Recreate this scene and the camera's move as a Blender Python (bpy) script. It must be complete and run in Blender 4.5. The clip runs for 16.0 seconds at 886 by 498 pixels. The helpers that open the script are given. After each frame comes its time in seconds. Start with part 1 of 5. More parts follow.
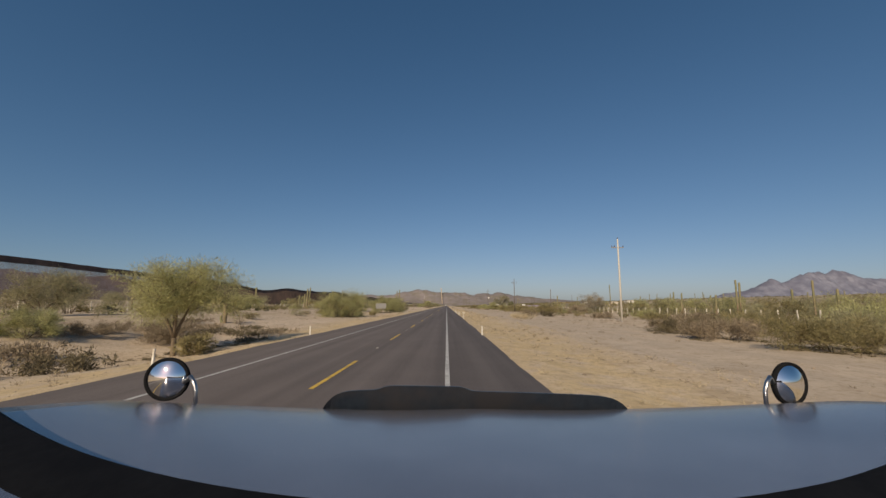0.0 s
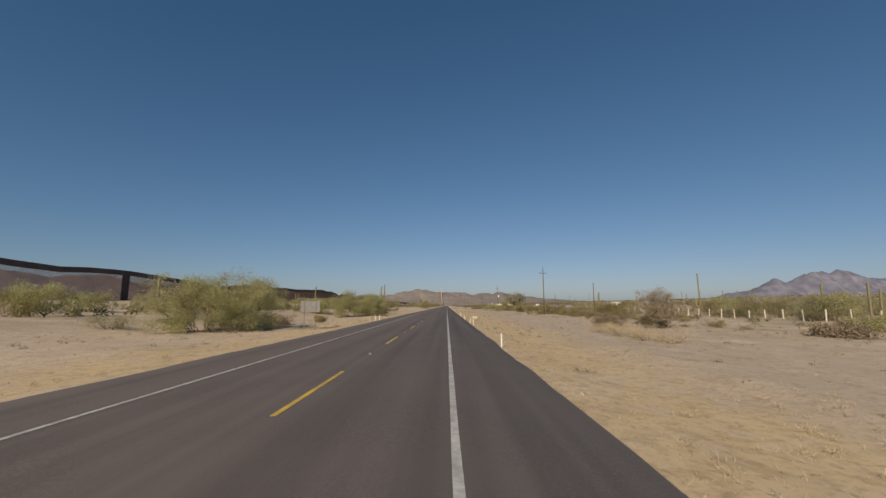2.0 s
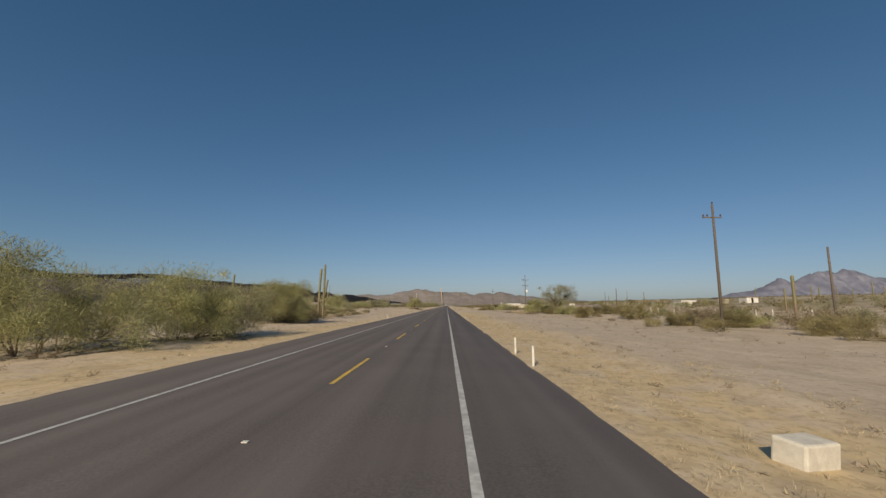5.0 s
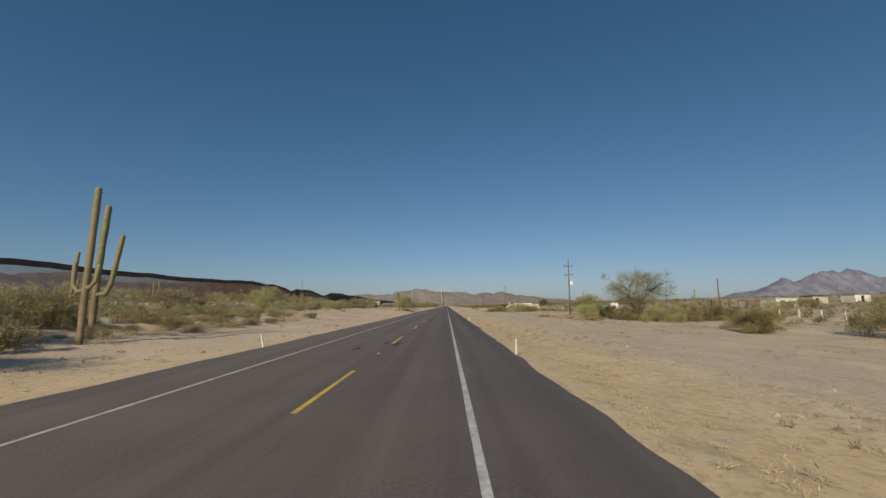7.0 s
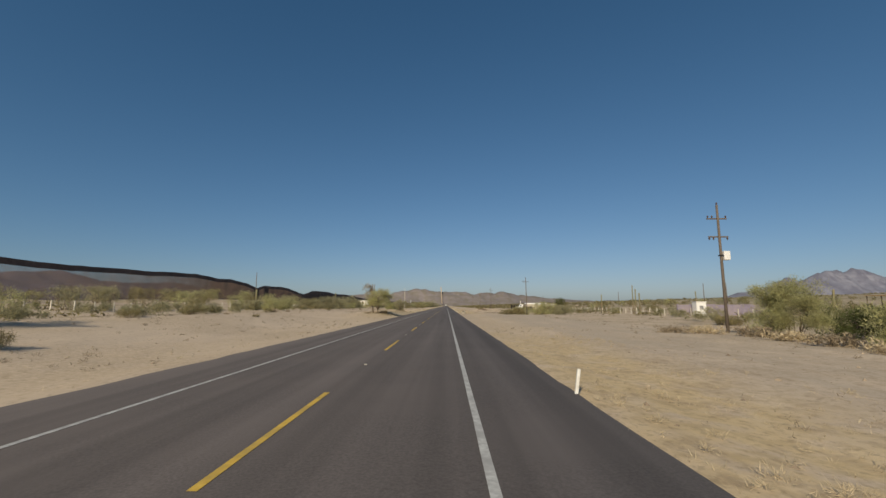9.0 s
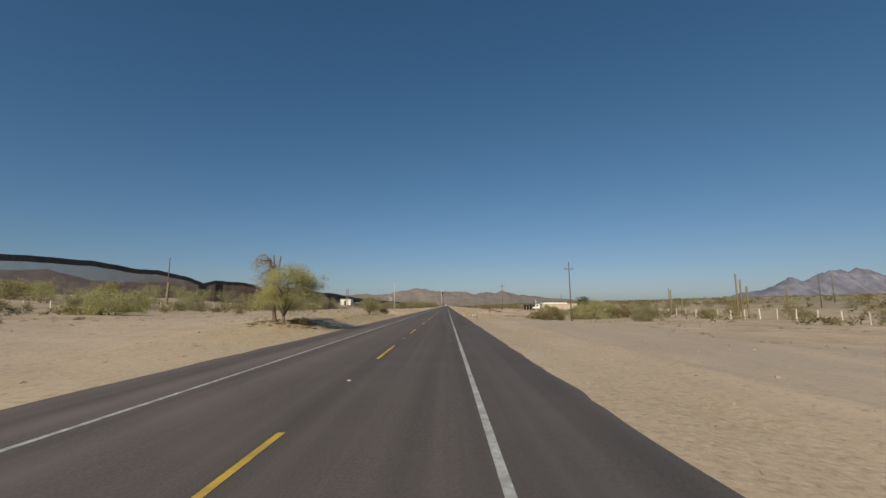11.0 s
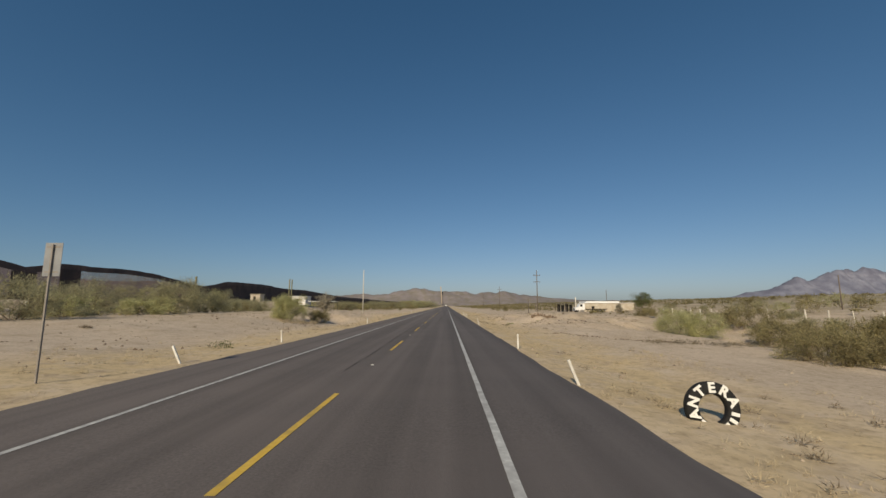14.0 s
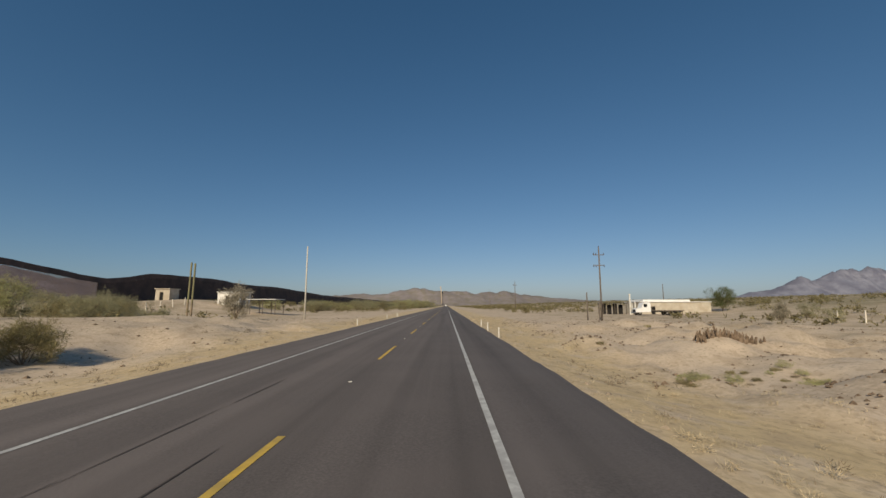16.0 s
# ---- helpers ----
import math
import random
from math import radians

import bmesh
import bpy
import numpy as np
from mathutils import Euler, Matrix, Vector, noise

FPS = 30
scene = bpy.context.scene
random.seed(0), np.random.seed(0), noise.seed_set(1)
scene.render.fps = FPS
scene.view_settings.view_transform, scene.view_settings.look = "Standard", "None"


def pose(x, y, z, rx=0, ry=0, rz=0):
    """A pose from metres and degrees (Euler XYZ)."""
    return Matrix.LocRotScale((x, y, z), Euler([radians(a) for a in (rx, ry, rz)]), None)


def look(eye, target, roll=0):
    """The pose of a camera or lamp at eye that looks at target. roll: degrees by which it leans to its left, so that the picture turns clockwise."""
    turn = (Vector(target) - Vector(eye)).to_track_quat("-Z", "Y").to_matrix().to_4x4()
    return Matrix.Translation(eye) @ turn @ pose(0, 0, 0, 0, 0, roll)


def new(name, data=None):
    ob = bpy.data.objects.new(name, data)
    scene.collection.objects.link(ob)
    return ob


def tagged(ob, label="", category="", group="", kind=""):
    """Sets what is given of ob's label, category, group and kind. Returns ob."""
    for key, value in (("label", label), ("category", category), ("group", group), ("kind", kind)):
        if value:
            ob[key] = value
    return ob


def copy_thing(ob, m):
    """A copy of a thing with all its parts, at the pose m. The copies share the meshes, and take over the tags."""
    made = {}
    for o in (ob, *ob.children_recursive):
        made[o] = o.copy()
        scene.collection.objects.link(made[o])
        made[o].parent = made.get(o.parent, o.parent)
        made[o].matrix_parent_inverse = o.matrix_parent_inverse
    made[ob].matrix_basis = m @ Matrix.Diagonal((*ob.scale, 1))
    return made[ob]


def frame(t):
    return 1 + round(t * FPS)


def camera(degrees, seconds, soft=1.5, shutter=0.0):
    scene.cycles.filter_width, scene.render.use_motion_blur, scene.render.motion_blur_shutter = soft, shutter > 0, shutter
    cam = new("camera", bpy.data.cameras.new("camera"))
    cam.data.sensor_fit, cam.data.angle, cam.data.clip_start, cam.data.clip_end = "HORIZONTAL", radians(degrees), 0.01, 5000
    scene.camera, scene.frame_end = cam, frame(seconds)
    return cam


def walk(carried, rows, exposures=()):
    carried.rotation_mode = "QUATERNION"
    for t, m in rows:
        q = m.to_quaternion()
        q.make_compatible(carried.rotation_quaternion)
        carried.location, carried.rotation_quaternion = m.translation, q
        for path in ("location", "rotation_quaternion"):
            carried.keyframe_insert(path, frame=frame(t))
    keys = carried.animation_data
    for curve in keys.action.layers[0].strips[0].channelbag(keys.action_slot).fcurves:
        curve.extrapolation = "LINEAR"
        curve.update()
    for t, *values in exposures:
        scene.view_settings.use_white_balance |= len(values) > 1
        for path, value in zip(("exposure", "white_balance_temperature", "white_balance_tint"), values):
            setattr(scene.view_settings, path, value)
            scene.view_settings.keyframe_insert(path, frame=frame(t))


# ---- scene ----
# ---- camera ----
cam = camera(94.1, 16.0, soft=1.5)
ROWS = [(0, 0.18, 0), (1, 0.12, 23.8), (2, 0.06, 47.6), (3.5, -0.06, 83.5), (5, -0.15, 119.3), (7, -0.26, 167.4),
        (9, -0.36, 215.8), (11, -0.52, 264.0), (12.5, -0.63, 299.8), (14.5, -0.63, 348.0), (16, -0.60, 384.2)]
ROAD_X = 0.2
walk(cam, [(t, pose(x, y, 2.1, 90 + 7.8, 0, 0.5)) for t, x, y in ROWS], exposures=((0, 0.0, 6740, 2), (3.5, 0.0, 6680, 0.5), (7, 0.0, 6490, -3.5), (16, 0.0, 6500, -3)))

# ---- light: low sun behind and to the left of the road, clear sky ----
SUN_ELEV, SUN_ROT = 30.0, 199.0
world = bpy.data.worlds.new("desert_sky")
scene.world = world
world.use_nodes = True
wn = world.node_tree
sky = wn.nodes.new("ShaderNodeTexSky")
sky.sky_type, sky.sun_disc = "NISHITA", False
sky.sun_elevation, sky.sun_rotation = radians(SUN_ELEV), radians(SUN_ROT)
sky.air_density, sky.dust_density, sky.ozone_density, sky.altitude = 1.0, 4.0, 1.6, 1900
# a deep blue zenith over a pale, dry haze
split, joined = wn.nodes.new("ShaderNodeSeparateColor"), wn.nodes.new("ShaderNodeCombineColor")
wn.links.new(sky.outputs[0], split.inputs[0])
for k, (gain, power) in enumerate(((0.66, 1.1), (0.95, 0.88), (1.28, 0.82))):
    p, g = wn.nodes.new("ShaderNodeMath"), wn.nodes.new("ShaderNodeMath")
    p.operation, g.operation = "POWER", "MULTIPLY"
    p.inputs[1].default_value, g.inputs[1].default_value = power, gain
    wn.links.new(split.outputs[k], p.inputs[0])
    wn.links.new(p.outputs[0], g.inputs[0])
    wn.links.new(g.outputs[0], joined.inputs[k])
wn.links.new(joined.outputs[0], wn.nodes["Background"].inputs[0])
wn.nodes["Background"].inputs[1].default_value = 0.077
sun = new("sun", bpy.data.lights.new("sun", "SUN"))
sun.data.energy, sun.data.angle, sun.data.color = 4.0, radians(0.55), (1.0, 0.805, 0.625)
to_sun = Vector((math.sin(radians(SUN_ROT)) * math.cos(radians(SUN_ELEV)),
                 math.cos(radians(SUN_ROT)) * math.cos(radians(SUN_ELEV)), math.sin(radians(SUN_ELEV))))
sun.matrix_world = look(to_sun * 300, (0, 0, 0))


# ---- materials ----
def surf(name, c1, c2, scale=4.0, rough=0.8, bump=0.2, metal=0.0, c3=None, scale3=0.3, vary=0.0, island=0.0, thin=0.0, size=0.02):
    """Two-scale noise material: c1 to c2 fine grain, c3 broad patches; vary by object, island by piece of mesh."""
    m = bpy.data.materials.new(name)
    m.use_nodes = True
    nt = m.node_tree
    bs = nt.nodes["Principled BSDF"]
    pos = nt.nodes.new("ShaderNodeNewGeometry")
    n1 = nt.nodes.new("ShaderNodeTexNoise")
    n1.inputs["Scale"].default_value, n1.inputs["Detail"].default_value, n1.inputs["Roughness"].default_value = scale, 6, 0.65
    nt.links.new(pos.outputs["Position"], n1.inputs["Vector"])
    ramp = nt.nodes.new("ShaderNodeValToRGB")
    ramp.color_ramp.elements[0].position, ramp.color_ramp.elements[1].position = 0.34, 0.66
    ramp.color_ramp.elements[0].color, ramp.color_ramp.elements[1].color = (*c1, 1), (*c2, 1)
    nt.links.new(n1.outputs[0], ramp.inputs[0])
    col = ramp.outputs[0]
    if c3:
        n3 = nt.nodes.new("ShaderNodeTexNoise")
        n3.inputs["Scale"].default_value, n3.inputs["Detail"].default_value = scale3, 5
        nt.links.new(pos.outputs["Position"], n3.inputs["Vector"])
        r3 = nt.nodes.new("ShaderNodeValToRGB")
        r3.color_ramp.elements[0].position, r3.color_ramp.elements[1].position = 0.42, 0.64
        nt.links.new(n3.outputs[0], r3.inputs[0])
        mx = nt.nodes.new("ShaderNodeMixRGB")
        mx.inputs[2].default_value = (*c3, 1)
        nt.links.new(r3.outputs[0], mx.inputs[0])
        nt.links.new(col, mx.inputs[1])
        col = mx.outputs[0]
    for amount, source in ((vary, "object"), (island, "island")):
        if amount:
            hsv = nt.nodes.new("ShaderNodeHueSaturation")
            rnd = nt.nodes.new("ShaderNodeObjectInfo").outputs["Random"] if source == "object" else pos.outputs["Random Per Island"]
            mr = nt.nodes.new("ShaderNodeMapRange")
            mr.inputs[3].default_value, mr.inputs[4].default_value = 1 - amount, 1 + amount
            nt.links.new(rnd, mr.inputs[0])
            nt.links.new(mr.outputs[0], hsv.inputs["Value"])
            nt.links.new(col, hsv.inputs["Color"])
            col = hsv.outputs[0]
    nt.links.new(col, bs.inputs["Base Color"])
    bs.inputs["Roughness"].default_value, bs.inputs["Metallic"].default_value = rough, metal
    bs.inputs["Specular IOR Level"].default_value = 0.3
    if bump:
        b = nt.nodes.new("ShaderNodeBump")
        b.inputs["Strength"].default_value, b.inputs["Distance"].default_value = bump, size
        nt.links.new(n1.outputs[0], b.inputs["Height"])
        nt.links.new(b.outputs[0], bs.inputs["Normal"])
    if thin:
        tr = nt.nodes.new("ShaderNodeBsdfTranslucent")
        nt.links.new(col, tr.inputs[0])
        ms = nt.nodes.new("ShaderNodeMixShader")
        ms.inputs[0].default_value = thin
        nt.links.new(bs.outputs[0], ms.inputs[1])
        nt.links.new(tr.outputs[0], ms.inputs[2])
        nt.links.new(ms.outputs[0], nt.nodes["Material Output"].inputs[0])
    return m


def ground_material():
    m = surf("desert_sand", (0.43, 0.34, 0.245), (0.625, 0.51, 0.385), 6.0, 0.95, 0.45, c3=(0.59, 0.48, 0.365), scale3=0.10, size=0.05)
    nt = m.node_tree
    bs = nt.nodes["Principled BSDF"]
    base = bs.inputs["Base Color"].links[0].from_socket
    pos = nt.nodes.new("ShaderNodeNewGeometry").outputs["Position"]
    sep = nt.nodes.new("ShaderNodeSeparateXYZ")
    nt.links.new(pos, sep.inputs[0])

    def noise_ramp(scale, a, b, stretch=(1, 1, 1)):
        mp = nt.nodes.new("ShaderNodeMapping")
        mp.inputs["Scale"].default_value = stretch
        nt.links.new(pos, mp.inputs[0])
        n = nt.nodes.new("ShaderNodeTexNoise")
        n.inputs["Scale"].default_value, n.inputs["Detail"].default_value = scale, 7
        nt.links.new(mp.outputs[0], n.inputs["Vector"])
        r = nt.nodes.new("ShaderNodeMapRange")
        r.inputs[1].default_value, r.inputs[2].default_value = a, b
        nt.links.new(n.outputs[0], r.inputs[0])
        return r.outputs[0]

    def mixed(fac, under, colour):
        mx = nt.nodes.new("ShaderNodeMixRGB")
        nt.links.new(fac, mx.inputs[0])
        nt.links.new(under, mx.inputs[1])
        mx.inputs[2].default_value = (*colour, 1)
        return mx.outputs[0]

    def maths(op, a, b):
        n = nt.nodes.new("ShaderNodeMath")
        n.operation, n.use_clamp = op, True
        for i, v in enumerate((a, b)):
            if isinstance(v, (int, float)):
                n.inputs[i].default_value = v
            else:
                nt.links.new(v, n.inputs[i])
        return n.outputs[0]

    def band(lo, hi, soft, axis=0):
        a, b = nt.nodes.new("ShaderNodeMapRange"), nt.nodes.new("ShaderNodeMapRange")
        a.inputs[1].default_value, a.inputs[2].default_value = lo - soft, lo + soft
        b.inputs[1].default_value, b.inputs[2].default_value = hi + soft, hi - soft
        nt.links.new(sep.outputs[axis], a.inputs[0])
        nt.links.new(sep.outputs[axis], b.inputs[0])
        return maths("MULTIPLY", a.outputs[0], b.outputs[0])

    # dead grass litter beside the pavement, graded vehicle track, dark pebbly litter under the scrub
    litter = maths("MULTIPLY", maths("ADD", band(2.4, 8.5, 1.5), band(-16, -9.5, 2.0)), noise_ramp(0.9, 0.27, 0.50))
    graded = maths("SUBTRACT", 1.0, maths("MULTIPLY", maths("ADD", maths("MULTIPLY", band(246, 336, 10, 1), band(0, 60, 1)),
                                                           maths("MULTIPLY", band(186, 292, 8, 1), band(-60, 0, 1))), 0.85))
    litter = maths("MULTIPLY", litter, graded)
    col = mixed(maths("MULTIPLY", litter, 0.95), base, (0.60, 0.465, 0.27))
    track = maths("MULTIPLY", maths("MULTIPLY", band(9, 24, 2.5), band(-200, 342, 10, 1)), noise_ramp(0.5, 0.25, 0.55, (1, 0.15, 1)))
    col = mixed(maths("MULTIPLY", track, 0.7), col, (0.45, 0.38, 0.30))
    scrub = maths("MULTIPLY", maths("ADD", band(24, 3000, 6), band(-3000, -32, 6)), noise_ramp(0.16, 0.42, 0.6))
    col = mixed(maths("MULTIPLY", scrub, 0.55), col, (0.29, 0.235, 0.145))
    plain = maths("MULTIPLY", band(95, 4900, 20), noise_ramp(0.05, 0.32, 0.52))
    col = mixed(maths("MULTIPLY", plain, 0.8), col, (0.20, 0.18, 0.095))
    for size, lo, hi, share, tone in ((0.55, 0.50, 0.66, 0.40, (0.66, 0.55, 0.425)), (0.9, 0.54, 0.68, 0.42, (0.36, 0.275, 0.185)), (2.6, 0.55, 0.68, 0.40, (0.33, 0.25, 0.165)), (9.0, 0.57, 0.66, 0.35, (0.27, 0.20, 0.135))):
        col = mixed(maths("MULTIPLY", maths("MULTIPLY", noise_ramp(size, lo, hi, (1, 0.6, 1)), graded), share), col, tone)
    specks = noise_ramp(4.5, 0.58, 0.66)
    col = mixed(maths("MULTIPLY", specks, 0.35), col, (0.22, 0.165, 0.10))
    tufts = maths("MULTIPLY", maths("ADD", litter, 0.35), noise_ramp(2.4, 0.50, 0.64))
    col = mixed(maths("MULTIPLY", tufts, 0.3), col, (0.30, 0.22, 0.12))
    nt.links.new(col, bs.inputs["Base Color"])
    return m


def asphalt_material():
    m = surf("asphalt", (0.103, 0.089, 0.084), (0.152, 0.132, 0.125), 22, 0.9, 0.5, c3=(0.138, 0.119, 0.112), scale3=0.35, size=0.01)
    nt = m.node_tree
    bs = nt.nodes["Principled BSDF"]
    base = bs.inputs["Base Color"].links[0].from_socket
    geo = nt.nodes.new("ShaderNodeNewGeometry")
    mp = nt.nodes.new("ShaderNodeMapping")
    mp.inputs["Scale"].default_value = (1.1, 0.015, 1)
    nt.links.new(geo.outputs["Position"], mp.inputs[0])
    n = nt.nodes.new("ShaderNodeTexNoise")
    n.inputs["Scale"].default_value, n.inputs["Detail"].default_value = 1.0, 4
    nt.links.new(mp.outputs[0], n.inputs["Vector"])
    r = nt.nodes.new("ShaderNodeMapRange")
    r.inputs[1].default_value, r.inputs[2].default_value, r.inputs[3].default_value, r.inputs[4].default_value = 0.3, 0.7, 0.78, 1.25
    nt.links.new(n.outputs[0], r.inputs[0])
    hsv = nt.nodes.new("ShaderNodeHueSaturation")
    nt.links.new(r.outputs[0], hsv.inputs["Value"])
    nt.links.new(base, hsv.inputs["Color"])
    nt.links.new(hsv.outputs[0], bs.inputs["Base Color"])
    return m


SAND = ground_material()
ASPHALT = asphalt_material()
WHITE_LINE = surf("worn_white_road_paint", (0.42, 0.42, 0.41), (0.62, 0.62, 0.60), 9, 0.7, 0.2, c3=(0.37, 0.36, 0.355), scale3=3.0)
YELLOW_LINE = surf("yellow_road_paint", (0.62, 0.40, 0.06), (0.72, 0.50, 0.10), 9, 0.7, 0.2, c3=(0.45, 0.32, 0.09), scale3=2.0)
STAIN = surf("oil_stain", (0.066, 0.055, 0.050), (0.092, 0.077, 0.070), 8, 0.9, 0.4)
WHITE_POST = surf("whitewashed_concrete", (0.66, 0.65, 0.60), (0.80, 0.79, 0.75), 7, 0.85, 0.3, c3=(0.55, 0.50, 0.42), scale3=2.0, vary=0.08)
FENCE_CONC = surf("pale_concrete", (0.52, 0.48, 0.41), (0.70, 0.66, 0.58), 5, 0.9, 0.3, vary=0.2)
WIRE = surf("galvanised_wire", (0.25, 0.24, 0.23), (0.35, 0.33, 0.31), 5, 0.5, 0, 0.8)
RUST = surf("weathered_rust_steel", (0.085, 0.063, 0.057), (0.140, 0.098, 0.085), 1.2, 0.75, 0.2, c3=(0.070, 0.054, 0.052), scale3=0.2, vary=0.12)
POLE_WOOD = surf("weathered_pole_wood", (0.10, 0.082, 0.068), (0.175, 0.145, 0.12), 9, 0.85, 0.4, vary=0.1)
POLE_CONC = surf("grey_concrete_pole", (0.46, 0.43, 0.38), (0.60, 0.57, 0.50), 6, 0.85, 0.2)
DARK_METAL = surf("dark_metal", (0.05, 0.05, 0.05), (0.09, 0.085, 0.08), 9, 0.5, 0.1, 0.6)
PORCELAIN = surf("brown_porcelain", (0.07, 0.04, 0.03), (0.10, 0.06, 0.045), 9, 0.25, 0)
ALUMINIUM = surf("dull_aluminium_sheet", (0.24, 0.245, 0.25), (0.31, 0.315, 0.32), 3, 0.5, 0.05, 0.35)
GALV = surf("galvanised_post", (0.22, 0.20, 0.18), (0.32, 0.29, 0.26), 6, 0.6, 0.1, 0.3)
PV_LEAF = surf("palo_verde_leaf", (0.415, 0.410, 0.190), (0.550, 0.535, 0.285), 1.2, 0.7, 0, c3=(0.35, 0.335, 0.165), scale3=0.7, island=0.22, vary=0.12, thin=0.45)
MESQ_LEAF = surf("mesquite_leaf", (0.350, 0.335, 0.190), (0.480, 0.450, 0.285), 1.2, 0.7, 0, c3=(0.29, 0.27, 0.16), scale3=0.7, island=0.22, vary=0.15, thin=0.45)
DRY_LEAF = surf("dry_twigs", (0.22, 0.175, 0.12), (0.33, 0.27, 0.19), 1.5, 0.85, 0, island=0.3, vary=0.15, thin=0.15)
CREOSOTE = surf("creosote_leaf", (0.295, 0.260, 0.125), (0.43, 0.375, 0.195), 1.0, 0.75, 0, c3=(0.20, 0.17, 0.09), scale3=0.8, island=0.22, vary=0.2, thin=0.45)
GREY_TREE = surf("grey_bare_twigs", (0.27, 0.245, 0.185), (0.40, 0.36, 0.28), 1.5, 0.85, 0, island=0.3, thin=0.2)
# brown leaf; also darkens undergrowth, brush and litter where shade falls
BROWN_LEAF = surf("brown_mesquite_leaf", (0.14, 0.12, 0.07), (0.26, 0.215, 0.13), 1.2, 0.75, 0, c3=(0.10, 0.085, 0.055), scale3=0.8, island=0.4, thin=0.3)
LILAC_WALL = surf("lilac_painted_wall", (0.20, 0.175, 0.235), (0.27, 0.24, 0.30), 1.5, 0.9, 0.2, c3=(0.30, 0.26, 0.28), scale3=0.3)
DARK_LEAF = surf("dark_green_leaf", (0.075, 0.095, 0.032), (0.13, 0.145, 0.05), 1.2, 0.65, 0, island=0.3, thin=0.25)
BARK = surf("grey_brown_bark", (0.13, 0.10, 0.07), (0.24, 0.19, 0.13), 8, 0.9, 0.6)
DARK_BARK = surf("dark_mesquite_bark", (0.045, 0.035, 0.027), (0.10, 0.08, 0.06), 8, 0.9, 0.6)
STRAW = surf("straw_grass", (0.47, 0.385, 0.25), (0.63, 0.53, 0.365), 0.6, 0.85, 0, island=0.25, thin=0.3)
STONE = surf("desert_stone", (0.22, 0.17, 0.12), (0.44, 0.36, 0.27), 3, 0.9, 0.3, island=0.3)
ROCK = surf("dark_eroded_rock", (0.085, 0.06, 0.042), (0.25, 0.185, 0.13), 4, 0.95, 0.6, vary=0.25)
CACTUS = surf("saguaro_skin", (0.16, 0.16, 0.085), (0.25, 0.24, 0.13), 3, 0.7, 0.3, c3=(0.24, 0.21, 0.12), scale3=0.8)
CACTUS_OLD = surf("saguaro_corky_skin", (0.21, 0.155, 0.105), (0.31, 0.24, 0.165), 4, 0.85, 0.4, c3=(0.16, 0.14, 0.08), scale3=1.0)
# distance haze is painted into these three colours as a lilac tint
WEST_HILL = surf("haze_lilac_hillside", (0.16, 0.145, 0.18), (0.235, 0.21, 0.25), 0.006, 0.95, 0.5, c3=(0.19, 0.165, 0.175), scale3=0.02, size=8)
HILL = surf("haze_tinted_hillside", (0.18, 0.16, 0.163), (0.26, 0.23, 0.228), 0.006, 0.95, 0.5, c3=(0.19, 0.17, 0.14), scale3=0.02, size=8)
MOUNTAIN = surf("haze_tinted_rock", (0.150, 0.160, 0.215), (0.245, 0.25, 0.305), 0.006, 0.95, 0.9, c3=(0.135, 0.14, 0.19), scale3=0.011, size=25)
TYRE = surf("tyre_rubber", (0.012, 0.012, 0.012), (0.022, 0.021, 0.020), 12, 0.8, 0.3)
WHITE_PAINT = surf("white_lettering_paint", (0.72, 0.71, 0.68), (0.80, 0.79, 0.76), 12, 0.7, 0.1)
PLASTER = surf("cream_plaster", (0.44, 0.40, 0.33), (0.56, 0.515, 0.43), 1.5, 0.9, 0.2, c3=(0.42, 0.36, 0.28), scale3=0.5)
WHITE_WALL = surf("white_plaster", (0.70, 0.68, 0.64), (0.80, 0.79, 0.76), 1.5, 0.85, 0.1, c3=(0.62, 0.58, 0.52), scale3=0.6)
ROOF_WHITE = surf("white_sheet_roof", (0.72, 0.72, 0.71), (0.80, 0.80, 0.79), 1.0, 0.6, 0.1)
TAN_BEAM = surf("ochre_boards", (0.34, 0.23, 0.11), (0.45, 0.32, 0.17), 2.0, 0.85, 0.2)
DARK_OPEN = surf("painted_unlit_interior", (0.012, 0.012, 0.012), (0.022, 0.020, 0.019), 2, 0.9, 0)
TRUCK_WHITE = surf("white_vehicle_paint", (0.76, 0.76, 0.75), (0.80, 0.80, 0.80), 1.5, 0.3, 0)
BLACK_PLASTIC = surf("black_plastic", (0.008, 0.008, 0.009), (0.013, 0.013, 0.014), 20, 0.85, 0.1)
BLACK_PLASTIC.node_tree.nodes["Principled BSDF"].inputs["Specular IOR Level"].default_value = 0.08
CHROME = surf("mirror_chrome", (0.86, 0.86, 0.86), (0.90, 0.90, 0.90), 3, 0.03, 0, 1.0)
CHROME_DULL = surf("bent_steel_tube", (0.40, 0.40, 0.41), (0.55, 0.55, 0.55), 8, 0.35, 0.05, 1.0)
GLASS_DARK = surf("dark_vehicle_glass", (0.015, 0.018, 0.022), (0.02, 0.024, 0.03), 2, 0.08, 0)
HOOD_PAINT = surf("silver_hood_paint", (0.26, 0.255, 0.28), (0.31, 0.305, 0.33), 60, 0.24, 0.01, 0.6, c3=(0.22, 0.215, 0.24), scale3=2.0)
SMOKED = surf("smoked_acrylic", (0.014, 0.019, 0.028), (0.022, 0.029, 0.040), 30, 0.22, 0.0, c3=(0.03, 0.03, 0.034), scale3=6)
HOOD_PAINT.node_tree.nodes["Principled BSDF"].inputs["Coat Weight"].default_value = 0.12


